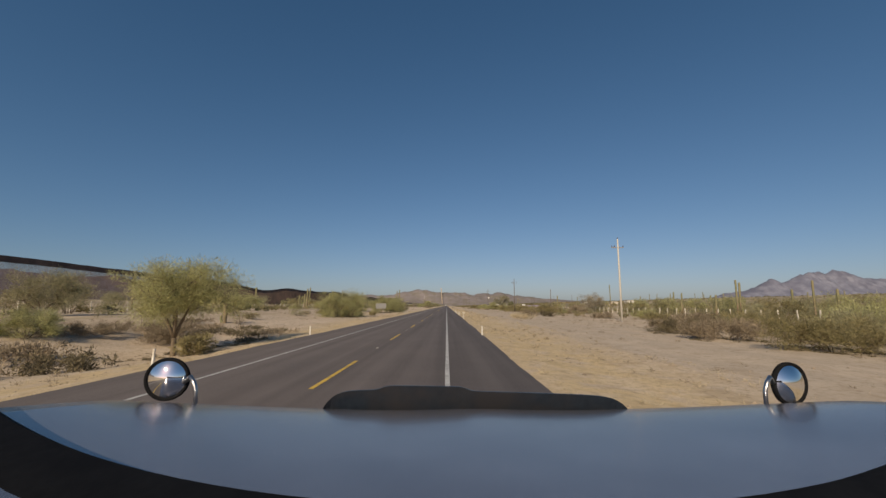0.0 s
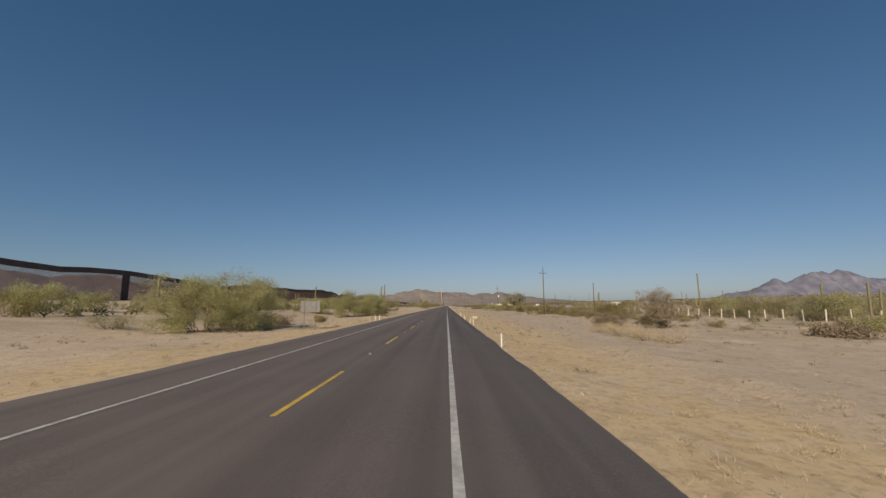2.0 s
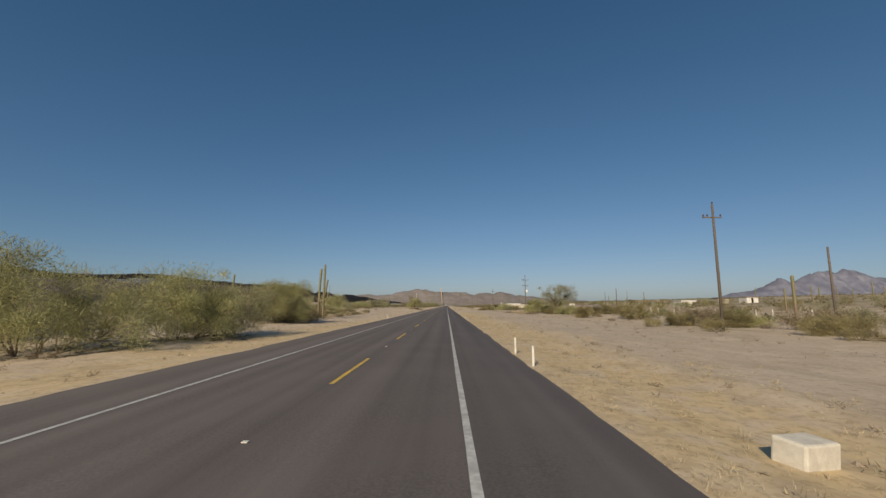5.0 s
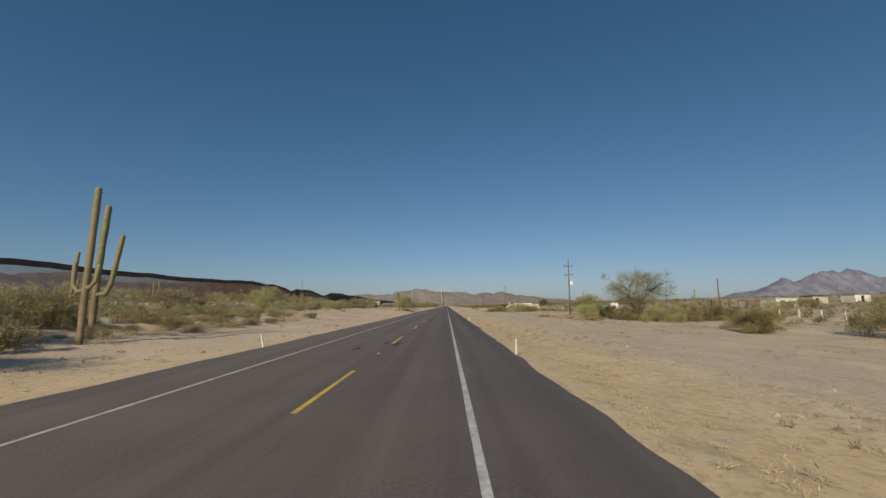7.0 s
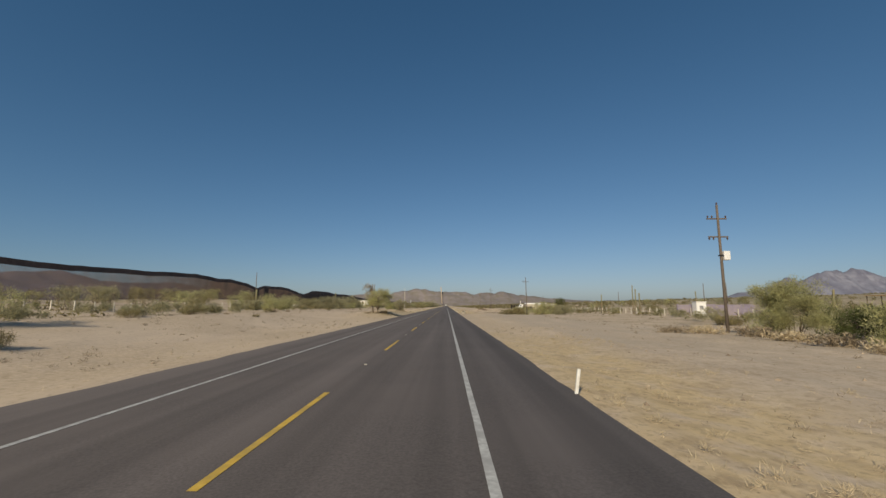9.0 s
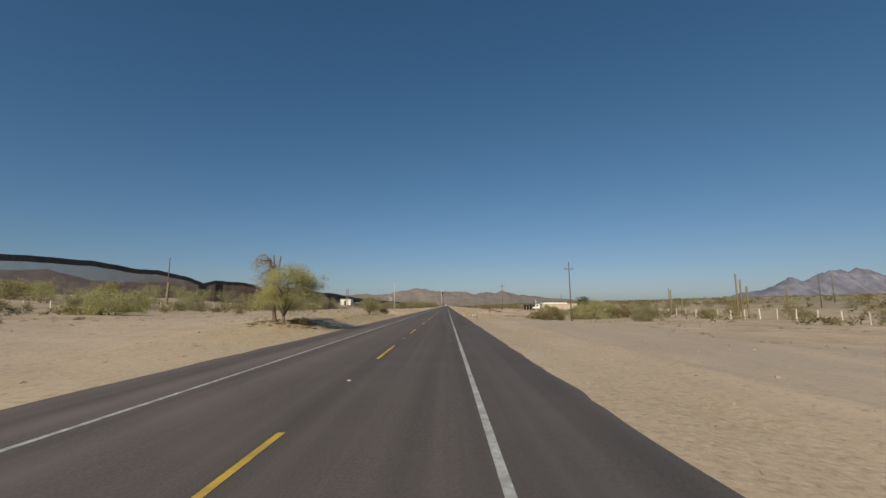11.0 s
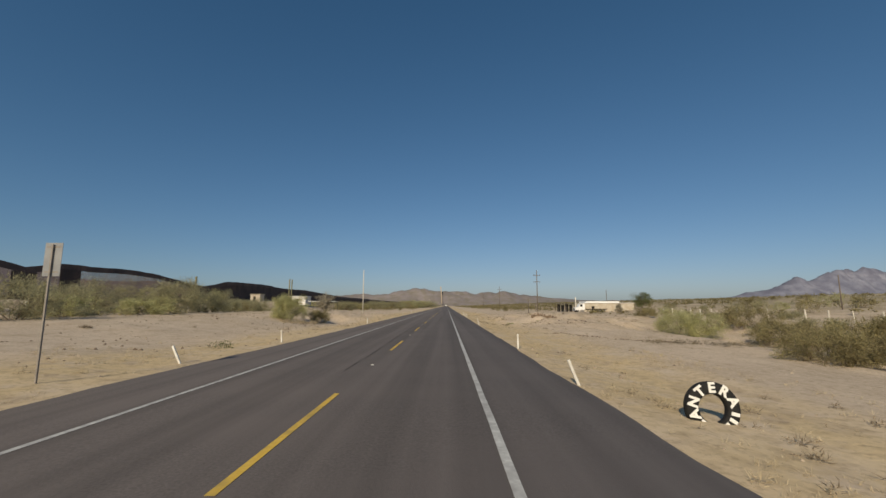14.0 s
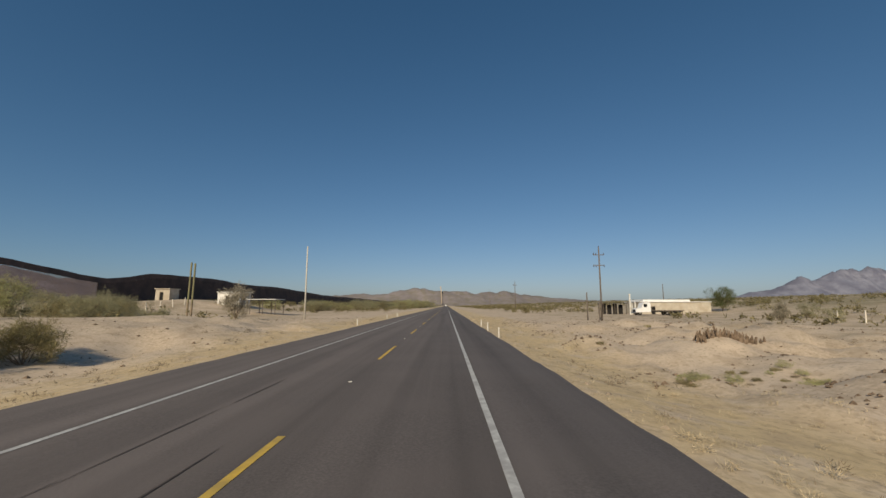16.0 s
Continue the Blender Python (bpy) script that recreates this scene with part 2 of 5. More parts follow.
# ---- mesh helpers ----
def mesh_of(name, verts, faces, material, smooth=False):
    me = bpy.data.meshes.new(name)
    me.from_pydata([tuple(v) for v in verts], [], faces)
    me.materials.append(material)
    if smooth:
        me.polygons.foreach_set("use_smooth", [True] * len(me.polygons))
    me.update()
    return me


def part(name, data, material=None, parent=None, label="", at=None, kind=""):
    """Links a mesh or bmesh as one object under a thing or part."""
    if isinstance(data, bmesh.types.BMesh):
        me = bpy.data.meshes.new(name)
        data.to_mesh(me)
        data.free()
        me.materials.append(material)
        data = me
    ob = new(name, data)
    if parent:
        ob.parent = parent
    if at is not None:
        ob.matrix_basis = at
    return tagged(ob, label, kind=kind)


def thing(name, m, label, category, group="", kind=""):
    ob = new(name)
    ob.matrix_basis = m
    return tagged(ob, label, category, group, kind)


def box(bm, x0, x1, y0, y1, z0, z1, bevel=0.0):
    r = bmesh.ops.create_cube(bm, size=1.0, matrix=Matrix.Translation(((x0 + x1) / 2, (y0 + y1) / 2, (z0 + z1) / 2))
                              @ Matrix.Diagonal((x1 - x0, y1 - y0, z1 - z0, 1)))
    if bevel:
        es = list({e for v in r["verts"] for e in v.link_edges})
        bmesh.ops.bevel(bm, geom=es, offset=bevel, segments=2, affect="EDGES", profile=0.5)
    return bm


def boxed(*a, bevel=0.0):
    return box(bmesh.new(), *a, bevel=bevel)


def tube(points, radii, seg=8, ribs=0.0):
    """Verts and faces of a tapered tube along points; ribs: depth of flutes as a share of the radius."""
    pts = [Vector(p) for p in points]
    vs, fs = [], []
    side = Vector((1, 0, 0))
    for i, p in enumerate(pts):
        d = (pts[min(i + 1, len(pts) - 1)] - pts[max(i - 1, 0)]).normalized()
        side = (side - d * side.dot(d)).normalized()
        up = d.cross(side)
        for k in range(seg):
            a = 2 * math.pi * k / seg
            r = radii[i] * (1 - ribs * (k % 2))
            vs.append(p + side * math.cos(a) * r + up * math.sin(a) * r)
    for i in range(len(pts) - 1):
        for k in range(seg):
            a, b = i * seg + k, i * seg + (k + 1) % seg
            fs.append((a, b, b + seg, a + seg))
    fs.append(tuple(range(seg - 1, -1, -1)))
    n = len(vs) - seg
    fs.append(tuple(range(n, n + seg)))
    return vs, fs


def join(parts):
    vs, fs = [], []
    for v, f in parts:
        o = len(vs)
        vs += v
        fs += [tuple(i + o for i in q) for q in f]
    return vs, fs


def bend(a, b, sag, n=6):
    """Points from a to b, arching by sag in z."""
    a, b = Vector(a), Vector(b)
    return [a.lerp(b, i / n) + Vector((0, 0, sag * math.sin(math.pi * i / n))) for i in range(n + 1)]


def vnoise(x, y, seed=0):
    """Smooth value noise on arrays, about -1 to 1."""
    x, y = np.asarray(x, float), np.asarray(y, float)
    xi, yi = np.floor(x).astype(np.int64), np.floor(y).astype(np.int64)
    fx, fy = x - xi, y - yi
    fx, fy = fx * fx * (3 - 2 * fx), fy * fy * (3 - 2 * fy)

    def h(i, j):
        n = (i * 374761393 + j * 668265263 + seed * 144269504) & 0x7FFFFFFF
        n = ((n ^ (n >> 13)) * 1274126177) & 0x7FFFFFFF
        return ((n ^ (n >> 16)) & 0xFFFF) / 32767.5 - 1
    return (h(xi, yi) * (1 - fx) + h(xi + 1, yi) * fx) * (1 - fy) + (h(xi, yi + 1) * (1 - fx) + h(xi + 1, yi + 1) * fx) * fy


def fbm(x, y, octaves, seed=0):
    return sum(vnoise(x * 2 ** o, y * 2 ** o, seed + o) / 2 ** o for o in range(octaves))


WALL_X = -100.0
WALL_RISE = [(-60, 4.1), (135, 4.1), (144, 3.5), (153, 2.9), (162, 3.7), (171, 3.9), (180, 3.7), (189, 3.2), (198, 2.9), (207, 2.1),
             (216, 1.6), (225, 1.2), (234, 1.6), (243, 2.3), (252, 3.1), (261, 3.5), (270, 3.6), (279, 3.4), (288, 3.2), (297, 3.1), (306, 3.5),
             (315, 3.2), (324, 3.2), (333, 3.8), (342, 4.2), (351, 4.2), (360, 4.8), (369, 5.1), (378, 5.4), (387, 5.1), (396, 4.7),
             (405, 5.1), (414, 4.4), (423, 3.7), (432, 2), (441, 3.6), (450, 3.4), (459, 4), (468, 4), (477, 3.5), (486, 2.4), (495, 1.3),
             (504, 0.7), (513, 1.8), (522, 3.4), (531, 3.7), (540, 3.7), (549, 3.8), (558, 4), (567, 3.9), (576, 3.4), (585, 3.2), (594, 3.4),
             (603, 3.5), (612, 3.5), (621, 3.5), (630, 3.6), (639, 3.2), (648, 2.9), (657, 2.7), (666, 2.4), (675, 2), (684, 1.8), (693, 1.6),
             (702, 1.4), (711, 1.3), (720, 1), (840, 1), (2500, 0)]


def blob(x, y, cx, cy, rx, ry):
    return np.exp(-(((x - cx) / rx) ** 2 + ((y - cy) / ry) ** 2))


def lift(x, y):
    """The gentle rise from the verge to the ranch fence before the wall."""
    x, y = np.asarray(x, float), np.asarray(y, float)
    q = np.clip((-x - np.interp(y, [140, 190], [25, 17])) / 15, 0, 1)
    return 1.2 * q * q * (3 - 2 * q) * np.clip((x + 99.5) / 26, 0, 1) * np.clip((447 - y) / 18, 0, 1)


def height(x, y):
    """The lie of the land: road bench at zero, shallow verges, washes and eroded banks."""
    x, y = np.asarray(x, float) - ROAD_X, np.asarray(y, float)
    off = np.maximum(x - 2.6, -10.1 - x)
    bench = np.clip(off / 3.5, 0, 1)
    z = -0.12 - 0.25 * bench * (3 - 2 * bench) * bench
    rough = np.clip(off / 6, 0, 1)
    z = z + rough * (0.05 * fbm(x / 3.0, y / 3.0, 3, 5) + 0.04 * fbm(x / 1.1, y / 1.7, 2, 15) + 0.16 * fbm(x / 14, y / 14, 2, 9)) * (1 - 0.75 * blob(x, 0 * y, 14, 0, 5, 1))
    z = z - 1.15 * blob(x, y, -22, 29, 7.5, 20) - 0.5 * blob(x, y, -24, 120, 6, 14)
    z = z + 1.5 * blob(x, y, -16, 318, 7, 28) * np.clip((-10.3 - x) / 2.6, 0, 1) - 0.8 * blob(x, y, -20, 402, 6, 10)
    z = z - 0.6 * blob(x, y, 9, 402, 4, 14) - 0.9 * blob(x, y, 24, 352, 9, 14)
    z = z - 2.4 * blob(x, y, 34, 386, 13, 20) * np.clip((x - 8) / 8, 0, 1)
    bank = blob(x, y, 23, 410, 17, 32) * np.clip((x - 4.5) / 5, 0, 1)
    z = z + bank * (0.35 + 0.75 * fbm(x / 4.5, y / 4.5, 3, 21) + 0.25 * fbm(x / 1.3, y / 1.3, 2, 23))
    z = z + 0.14 * np.exp(-((x - 9.4 - 0.9 * vnoise(y / 22, 0 * y, 41)) / 0.55) ** 2) * (0.6 + 0.4 * vnoise(y / 2.5, 0 * y, 42))
    z = z + 0.16 * np.exp(-((x - 19.5 - 1.2 * vnoise(y / 28, 0 * y, 43)) / 0.7) ** 2) * (0.6 + 0.4 * vnoise(y / 2.5, 0 * y, 44))
    z = z + 0.12 * np.exp(-((x + 17.5 - 1.6 * vnoise(y / 26, 0 * y, 45)) / 0.8) ** 2) * (0.6 + 0.4 * vnoise(y / 2.5, 0 * y, 46))
    z = z + 3.6 * blob(x, y, -64, 492, 15, 24)
    bank2 = blob(x, y, -21, 428, 9, 24) * np.clip((-12 - x) / 4, 0, 1)
    z = z + bank2 * (0.25 + 0.55 * fbm(x / 5.0, y / 5.0, 3, 81) + 0.15 * fbm(x / 1.3, y / 1.3, 2, 83))
    rise = np.interp(y, [p[0] for p in WALL_RISE], [p[1] for p in WALL_RISE])
    z = z + rise * np.clip((-x - 58) / 38, 0, 1) * np.clip((x + 190) / 80, 0, 1)
    z = z + np.clip((x - 62) / 68, 0, 1) * 4.0 * np.clip((y - 120) / 120, 0.3, 1) + np.clip((x - 130) / 870, 0, 5) * 24
    far = np.clip((np.abs(x) - 60) / 200, 0, 1)
    return z + lift(x, y) + far * 1.5 * fbm(x / 60, y / 60, 2, 31)


def gz(x, y):
    return float(height(x, y))


# ---- ground, road, hills ----
def spaced(stops):
    out = []
    for (a, step), (b, _) in zip(stops, stops[1:]):
        out += list(np.arange(a, b - step * 0.5, step))
    return out + [stops[-1][0]]


def grid_mesh(name, xs, ys, zs, material):
    nx, ny = len(xs), len(ys)
    X, Y = np.meshgrid(xs, ys)
    v = np.stack([X, Y, zs(X, Y)], -1).reshape(-1, 3)
    i = (np.arange(ny - 1)[:, None] * nx + np.arange(nx - 1)[None, :]).reshape(-1)
    f = np.stack([i, i + 1, i + 1 + nx, i + nx], -1)
    return mesh_of(name, v.tolist(), [tuple(q) for q in f.tolist()], material, True)


right = spaced([(2.2, 0.45), (20, 1.2), (50, 3), (110, 12), (300, 60), (900, 300), (4950, 1)])
left = spaced([(9.8, 0.45), (28, 1.2), (80, 3), (120, 12), (300, 60), (900, 300), (4950, 1)])
gx = [ROAD_X + v for v in [-v for v in reversed(left)] + [-8, -4, 0] + right]
gy = spaced([(-600, 60), (-60, 6), (-6, 0.8), (120, 1.0), (440, 2.0), (620, 8), (900, 40), (1500, 200), (4950, 1)])
tagged(new("ground", grid_mesh("ground", gx, gy, height, SAND)), "pale tan desert sand with dry litter", "ground", kind="structure")

# the road: a long asphalt bench with broken edges
ry = spaced([(-60, 1.0), (500, 6), (800, 60), (2600, 1)])
vs, fs = [], []
for i, y in enumerate(ry):
    l = -10.05 + 0.10 * float(fbm(y / 2.3, 1.5, 3, 3)) + 0.05 * float(vnoise(y / 17, 3.3, 8))
    r = 2.62 + 0.09 * float(fbm(y / 2.1, 7.5, 3, 6)) + 0.05 * float(vnoise(y / 19, 9.3, 2))
    for x, z in ((l - 0.25, -0.22), (l, -0.045), (-3.5, 0.0), (r, -0.04), (r + 0.25, -0.22)):
        vs.append((x, y, z))
    if i:
        o = (i - 1) * 5
        fs += [(o + k, o + k + 1, o + k + 6, o + k + 5) for k in range(4)]
road = new("road", mesh_of("road", vs, fs, ASPHALT, True))
road.location.x = ROAD_X
tagged(road, "dark grey two-lane asphalt road with paved shoulders", "road", kind="structure")


def road_z(x):
    return -0.045 * abs(x + 3.5) / 6.4 + 0.003


def strip(name, x, w, y0, y1, material, lift=0.004):
    ys = np.linspace(y0, y1, max(2, int((y1 - y0) / 2.0) + 1))
    v, f = [], []
    for i, y in enumerate(ys):
        a, b = x - w / 2 + 0.006 * float(vnoise(y * 3, 1, 1)), x + w / 2 + 0.006 * float(vnoise(y * 3, 5, 1))
        v += [(a, y, road_z(a) + lift), (b, y, road_z(b) + lift)]
        if i:
            o = 2 * (i - 1)
            f.append((o, o + 1, o + 3, o + 2))
    return mesh_of(name, v, f, material)


for name, x, w in (("edge_line", 0.0, 0.14), ("edge_line", -7.28, 0.13)):
    part(name, strip(name, x, w, -60, 2400, WHITE_LINE), parent=road, label="worn white edge line")
dash = mesh_of("lane_dash", *(lambda n: ([(s * 0.065, 5.4 * i / n, 0) for i in range(n + 1) for s in (-1, 1)],
                                       [(2 * i, 2 * i + 1, 2 * i + 3, 2 * i + 2) for i in range(n)]))(6), YELLOW_LINE)
stud = bmesh.new()
box(stud, -0.05, 0.05, -0.045, 0.045, 0, 0.018, 0.008)
me_stud = bpy.data.meshes.new("road_stud")
stud.to_mesh(me_stud)
stud.free()
me_stud.materials.append(WHITE_POST)
for k in range(-3, 60):
    part("lane_dash", dash, parent=road, at=pose(-3.47, 10.8 + 15 * k, 0.006))
    part("road_stud", me_stud, parent=road, at=pose(-3.47, 10.8 + 15 * k + 10.2, 0.0))


def stain(x, y, rx, ry_, seed):
    r = random.Random(seed)
    v = [(0, 0, 0)] + [(rx * math.cos(a) * k, ry_ * math.sin(a) * k, 0) for a, k in
                       ((2 * math.pi * i / 26, 0.65 + 0.5 * r.random()) for i in range(26))]
    f = [(0, i, i % 26 + 1) for i in range(1, 27)]
    part("oil_stain", mesh_of("oil_stain", v, f, STAIN), parent=road, at=pose(x, y, road_z(x) + 0.008 if x < -3.6 or x > -3.4 else 0.003))


for k, (x, y, a, b) in enumerate(((-3.2, 190.6, 0.22, 1.1), (-3.85, 191.3, 0.16, 0.8), (-4.9, 188.2, 0.15, 0.7), (1.35, 312.5, 0.4, 1.3), (1.1, 316, 0.25, 0.9))):
    stain(x, y, a, b, k)
# long thin dark lines down the lane, after crack sealing
for k in range(13):
    y = 351 + 3.1 * k + 0.7 * math.sin(k * 2.3)
    stain(-4.15 + 0.05 * math.sin(k), y, 0.022, 1.7 + 0.4 * math.sin(k * 1.7), 40 + k)
for k in range(9):
    stain(-5.5 + 0.05 * math.sin(k), 366 + 3.6 * k, 0.018, 1.9, 60 + k)


def ridge(name, label, line, depth, material, seed, rough, sharp=False, turn=0.0, tall=1.0):
    """A range of hills: line is (x, y, crest height) from end to end."""
    n, m = 260, 26
    px, py, pz = (np.array([p[i] for p in line], float) for i in range(3))
    pz = pz * tall
    s = np.linspace(0, len(line) - 1, n)
    k = np.arange(len(line))
    cx, cy, cz = np.interp(s, k, px), np.interp(s, k, py), np.interp(s, k, pz)
    dx, dy = px[-1] - px[0], py[-1] - py[0]
    ln = math.hypot(dx, dy)
    nx, ny = -dy / ln, dx / ln
    v, f = [], []
    for j in range(m):
        q = j / (m - 1) * 2 - 1
        X, Y = cx + nx * q * depth, cy + ny * q * depth
        fall = (1 - abs(q)) ** 1.25
        w = fbm(X / (depth * 0.45), Y / (depth * 0.45), 5, seed)
        if sharp:
            w = 1.2 - 2.6 * sum(np.abs(vnoise(X / 260 * 2 ** o, Y / 260 * 2 ** o, seed + o)) / 2 ** o for o in range(4)) / 1.5
        v.append(np.stack([X - turn * Y, Y, -4 + (cz + 4) * fall + cz * rough * w * (0.35 + fall) * min(1, 3 * (1 - abs(q)))], -1))
    v = np.concatenate(v)
    for j in range(m - 1):
        f += [(j * n + i, j * n + i + 1, (j + 1) * n + i + 1, (j + 1) * n + i) for i in range(n - 1)]
    tagged(new(name, mesh_of(name, v.tolist(), f, material, True)), label, "hills", kind="structure")


# far ranges carry their haze in the surface colour
ridge("distant_hills", "low haze-tinted desert hills ending the straight road",
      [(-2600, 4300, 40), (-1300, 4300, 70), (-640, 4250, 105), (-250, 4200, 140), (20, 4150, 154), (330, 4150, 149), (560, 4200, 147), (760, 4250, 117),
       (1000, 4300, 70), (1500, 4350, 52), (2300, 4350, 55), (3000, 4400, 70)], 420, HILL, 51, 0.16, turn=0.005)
ridge("distant_mountains", "bare mountain range tinted with bluish haze", [(1700, 4700, 30), (2300, 4700, 55), (2900, 4700, 70), (3150, 4690, 100),
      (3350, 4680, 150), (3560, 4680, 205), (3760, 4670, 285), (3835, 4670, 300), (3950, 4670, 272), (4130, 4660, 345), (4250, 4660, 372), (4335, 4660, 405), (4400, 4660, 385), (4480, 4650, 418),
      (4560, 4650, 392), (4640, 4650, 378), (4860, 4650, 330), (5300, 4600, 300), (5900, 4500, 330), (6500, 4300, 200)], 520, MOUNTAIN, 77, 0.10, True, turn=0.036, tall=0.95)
ridge("distant_hills", "brown hills beyond the border wall, tinted with haze", [(-1500, -900, 116), (-1300, 100, 106), (-1280, 420, 84), (-1260, 700, 112), (-1260, 900, 92), (-1250, 1150, 116),
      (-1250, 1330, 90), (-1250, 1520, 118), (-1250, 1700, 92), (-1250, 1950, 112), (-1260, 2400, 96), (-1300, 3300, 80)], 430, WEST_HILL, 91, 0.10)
hill_road = mesh_of("hill_road", [(4 * s + x - 0.005 * y, y, z + 16) for x, y, z in ((-20, 3780, 0), (-24, 3900, 40), (-26, 4000, 85), (-30, 4080, 125), (-34, 4130, 158)) for s in (-1, 1)],
                    [(2 * i, 2 * i + 1, 2 * i + 3, 2 * i + 2) for i in range(4)], SAND)
tagged(new("hill_road", hill_road), "pale dirt road climbing the far hill", "road", kind="structure")


# ---- border wall ----
def border_wall():
    w = thing("border_wall", pose(WALL_X, 0, 0), "tall dark rust-brown steel bollard border wall", "wall", kind="structure")
    plate = bpy.data.meshes.new("top_plate")
    b = boxed(-0.05, 0.05, 0.0, 3.0, -0.75, 0.75)
    b.to_mesh(plate)
    b.free()
    plate.materials.append(RUST)
    vs, fs = [], []
    for i, y in enumerate(np.arange(-30, 870, 3.0)):
        z0, z1 = gz(WALL_X, y) + 0.35, gz(WALL_X, y + 3) + 0.35
        z = (z0 + z1) / 2
        part("top_plate", plate, parent=w, at=pose(0, y, z0 + 8.4, math.degrees(math.atan2(z1 - z0, 3.0))))
        # open and close-set stretches, bollards sized to look see-through or dark from the camera
        dense = any(p <= y < q for p, q in ((173, 176), (429, 434), (439, 446), (500, 2000)))
        n, hw, hd = (12, 0.098, 0.06) if dense else (20, 0.004, 0.04)
        for k in range(n):
            yy, o = y + (k + 0.5) * 3.0 / n, len(vs)
            vs += [(sx * hd, yy + sy * hw, z + zz) for zz in (-1.5, 7.8) for sx, sy in ((-1, -1), (1, -1), (1, 1), (-1, 1))]
            fs += [(o + k2, o + (k2 + 1) % 4, o + 4 + (k2 + 1) % 4, o + 4 + k2) for k2 in range(4)]
    part("bollards", mesh_of("bollards", vs, fs, RUST), parent=w, kind="stuff")
    vs, fs = [], []
    for y in np.arange(870, 2600, 20.0):
        z, o = gz(WALL_X, y), len(vs)
        vs += [(sx * 0.05, yy, z + zz) for zz in (-1, 9.15) for sx, yy in ((-1, y), (1, y), (1, y + 19.98), (-1, y + 19.98))]
        fs += [(o, o + 1, o + 5, o + 4), (o + 1, o + 2, o + 6, o + 5), (o + 2, o + 3, o + 7, o + 6), (o + 3, o, o + 4, o + 7), (o + 4, o + 5, o + 6, o + 7)]
    part("far_panels", mesh_of("far_panels", vs, fs, RUST), parent=w, kind="stuff")


border_wall()


# ---- plants ----
def leaf_cloud(rs, clumps, count, length, width, flat=0.8):
    """Short leafy twigs, as slim pointed blades scattered in soft clumps (centre, radius)."""
    c = np.array([k[0] for k in clumps])
    r = np.array([k[1] for k in clumps])
    pick = rs.choice(len(clumps), count, p=(lambda q: q / q.sum())(r ** 2 * rs.uniform(0.35, 1.5, len(r))))
    d = rs.normal(size=(count, 3))
    d /= np.linalg.norm(d, axis=1)[:, None]
    p = c[pick] + d * (r[pick] * rs.uniform(0.02, 1.0, count) ** 0.75)[:, None] * np.array([1, 1, flat])
    a = d + rs.normal(scale=0.7, size=(count, 3)) + np.array([0, 0, 0.25])
    a /= np.linalg.norm(a, axis=1)[:, None]
    s = np.cross(a, rs.normal(size=(count, 3)))
    s /= np.linalg.norm(s, axis=1)[:, None]
    ln = (length * rs.uniform(0.5, 1.4, count))[:, None]
    wd = (width * rs.uniform(0.6, 1.3, count))[:, None]
    v = np.stack([p - s * wd, p + s * wd, p + a * ln], 1).reshape(-1, 3)
    i = np.arange(count * 3).reshape(-1, 3)
    return v, i


def cloud_mesh(name, v, i, material):
    me = bpy.data.meshes.new(name)
    n, k = len(i), i.shape[1]
    me.vertices.add(len(v))
    me.vertices.foreach_set("co", v.astype(np.float32).ravel())
    me.loops.add(n * k)
    me.loops.foreach_set("vertex_index", i.astype(np.int32).ravel())
    me.polygons.add(n)
    me.polygons.foreach_set("loop_start", (np.arange(n) * k).astype(np.int32))
    me.materials.append(material)
    me.update(calc_edges=True)
    return me


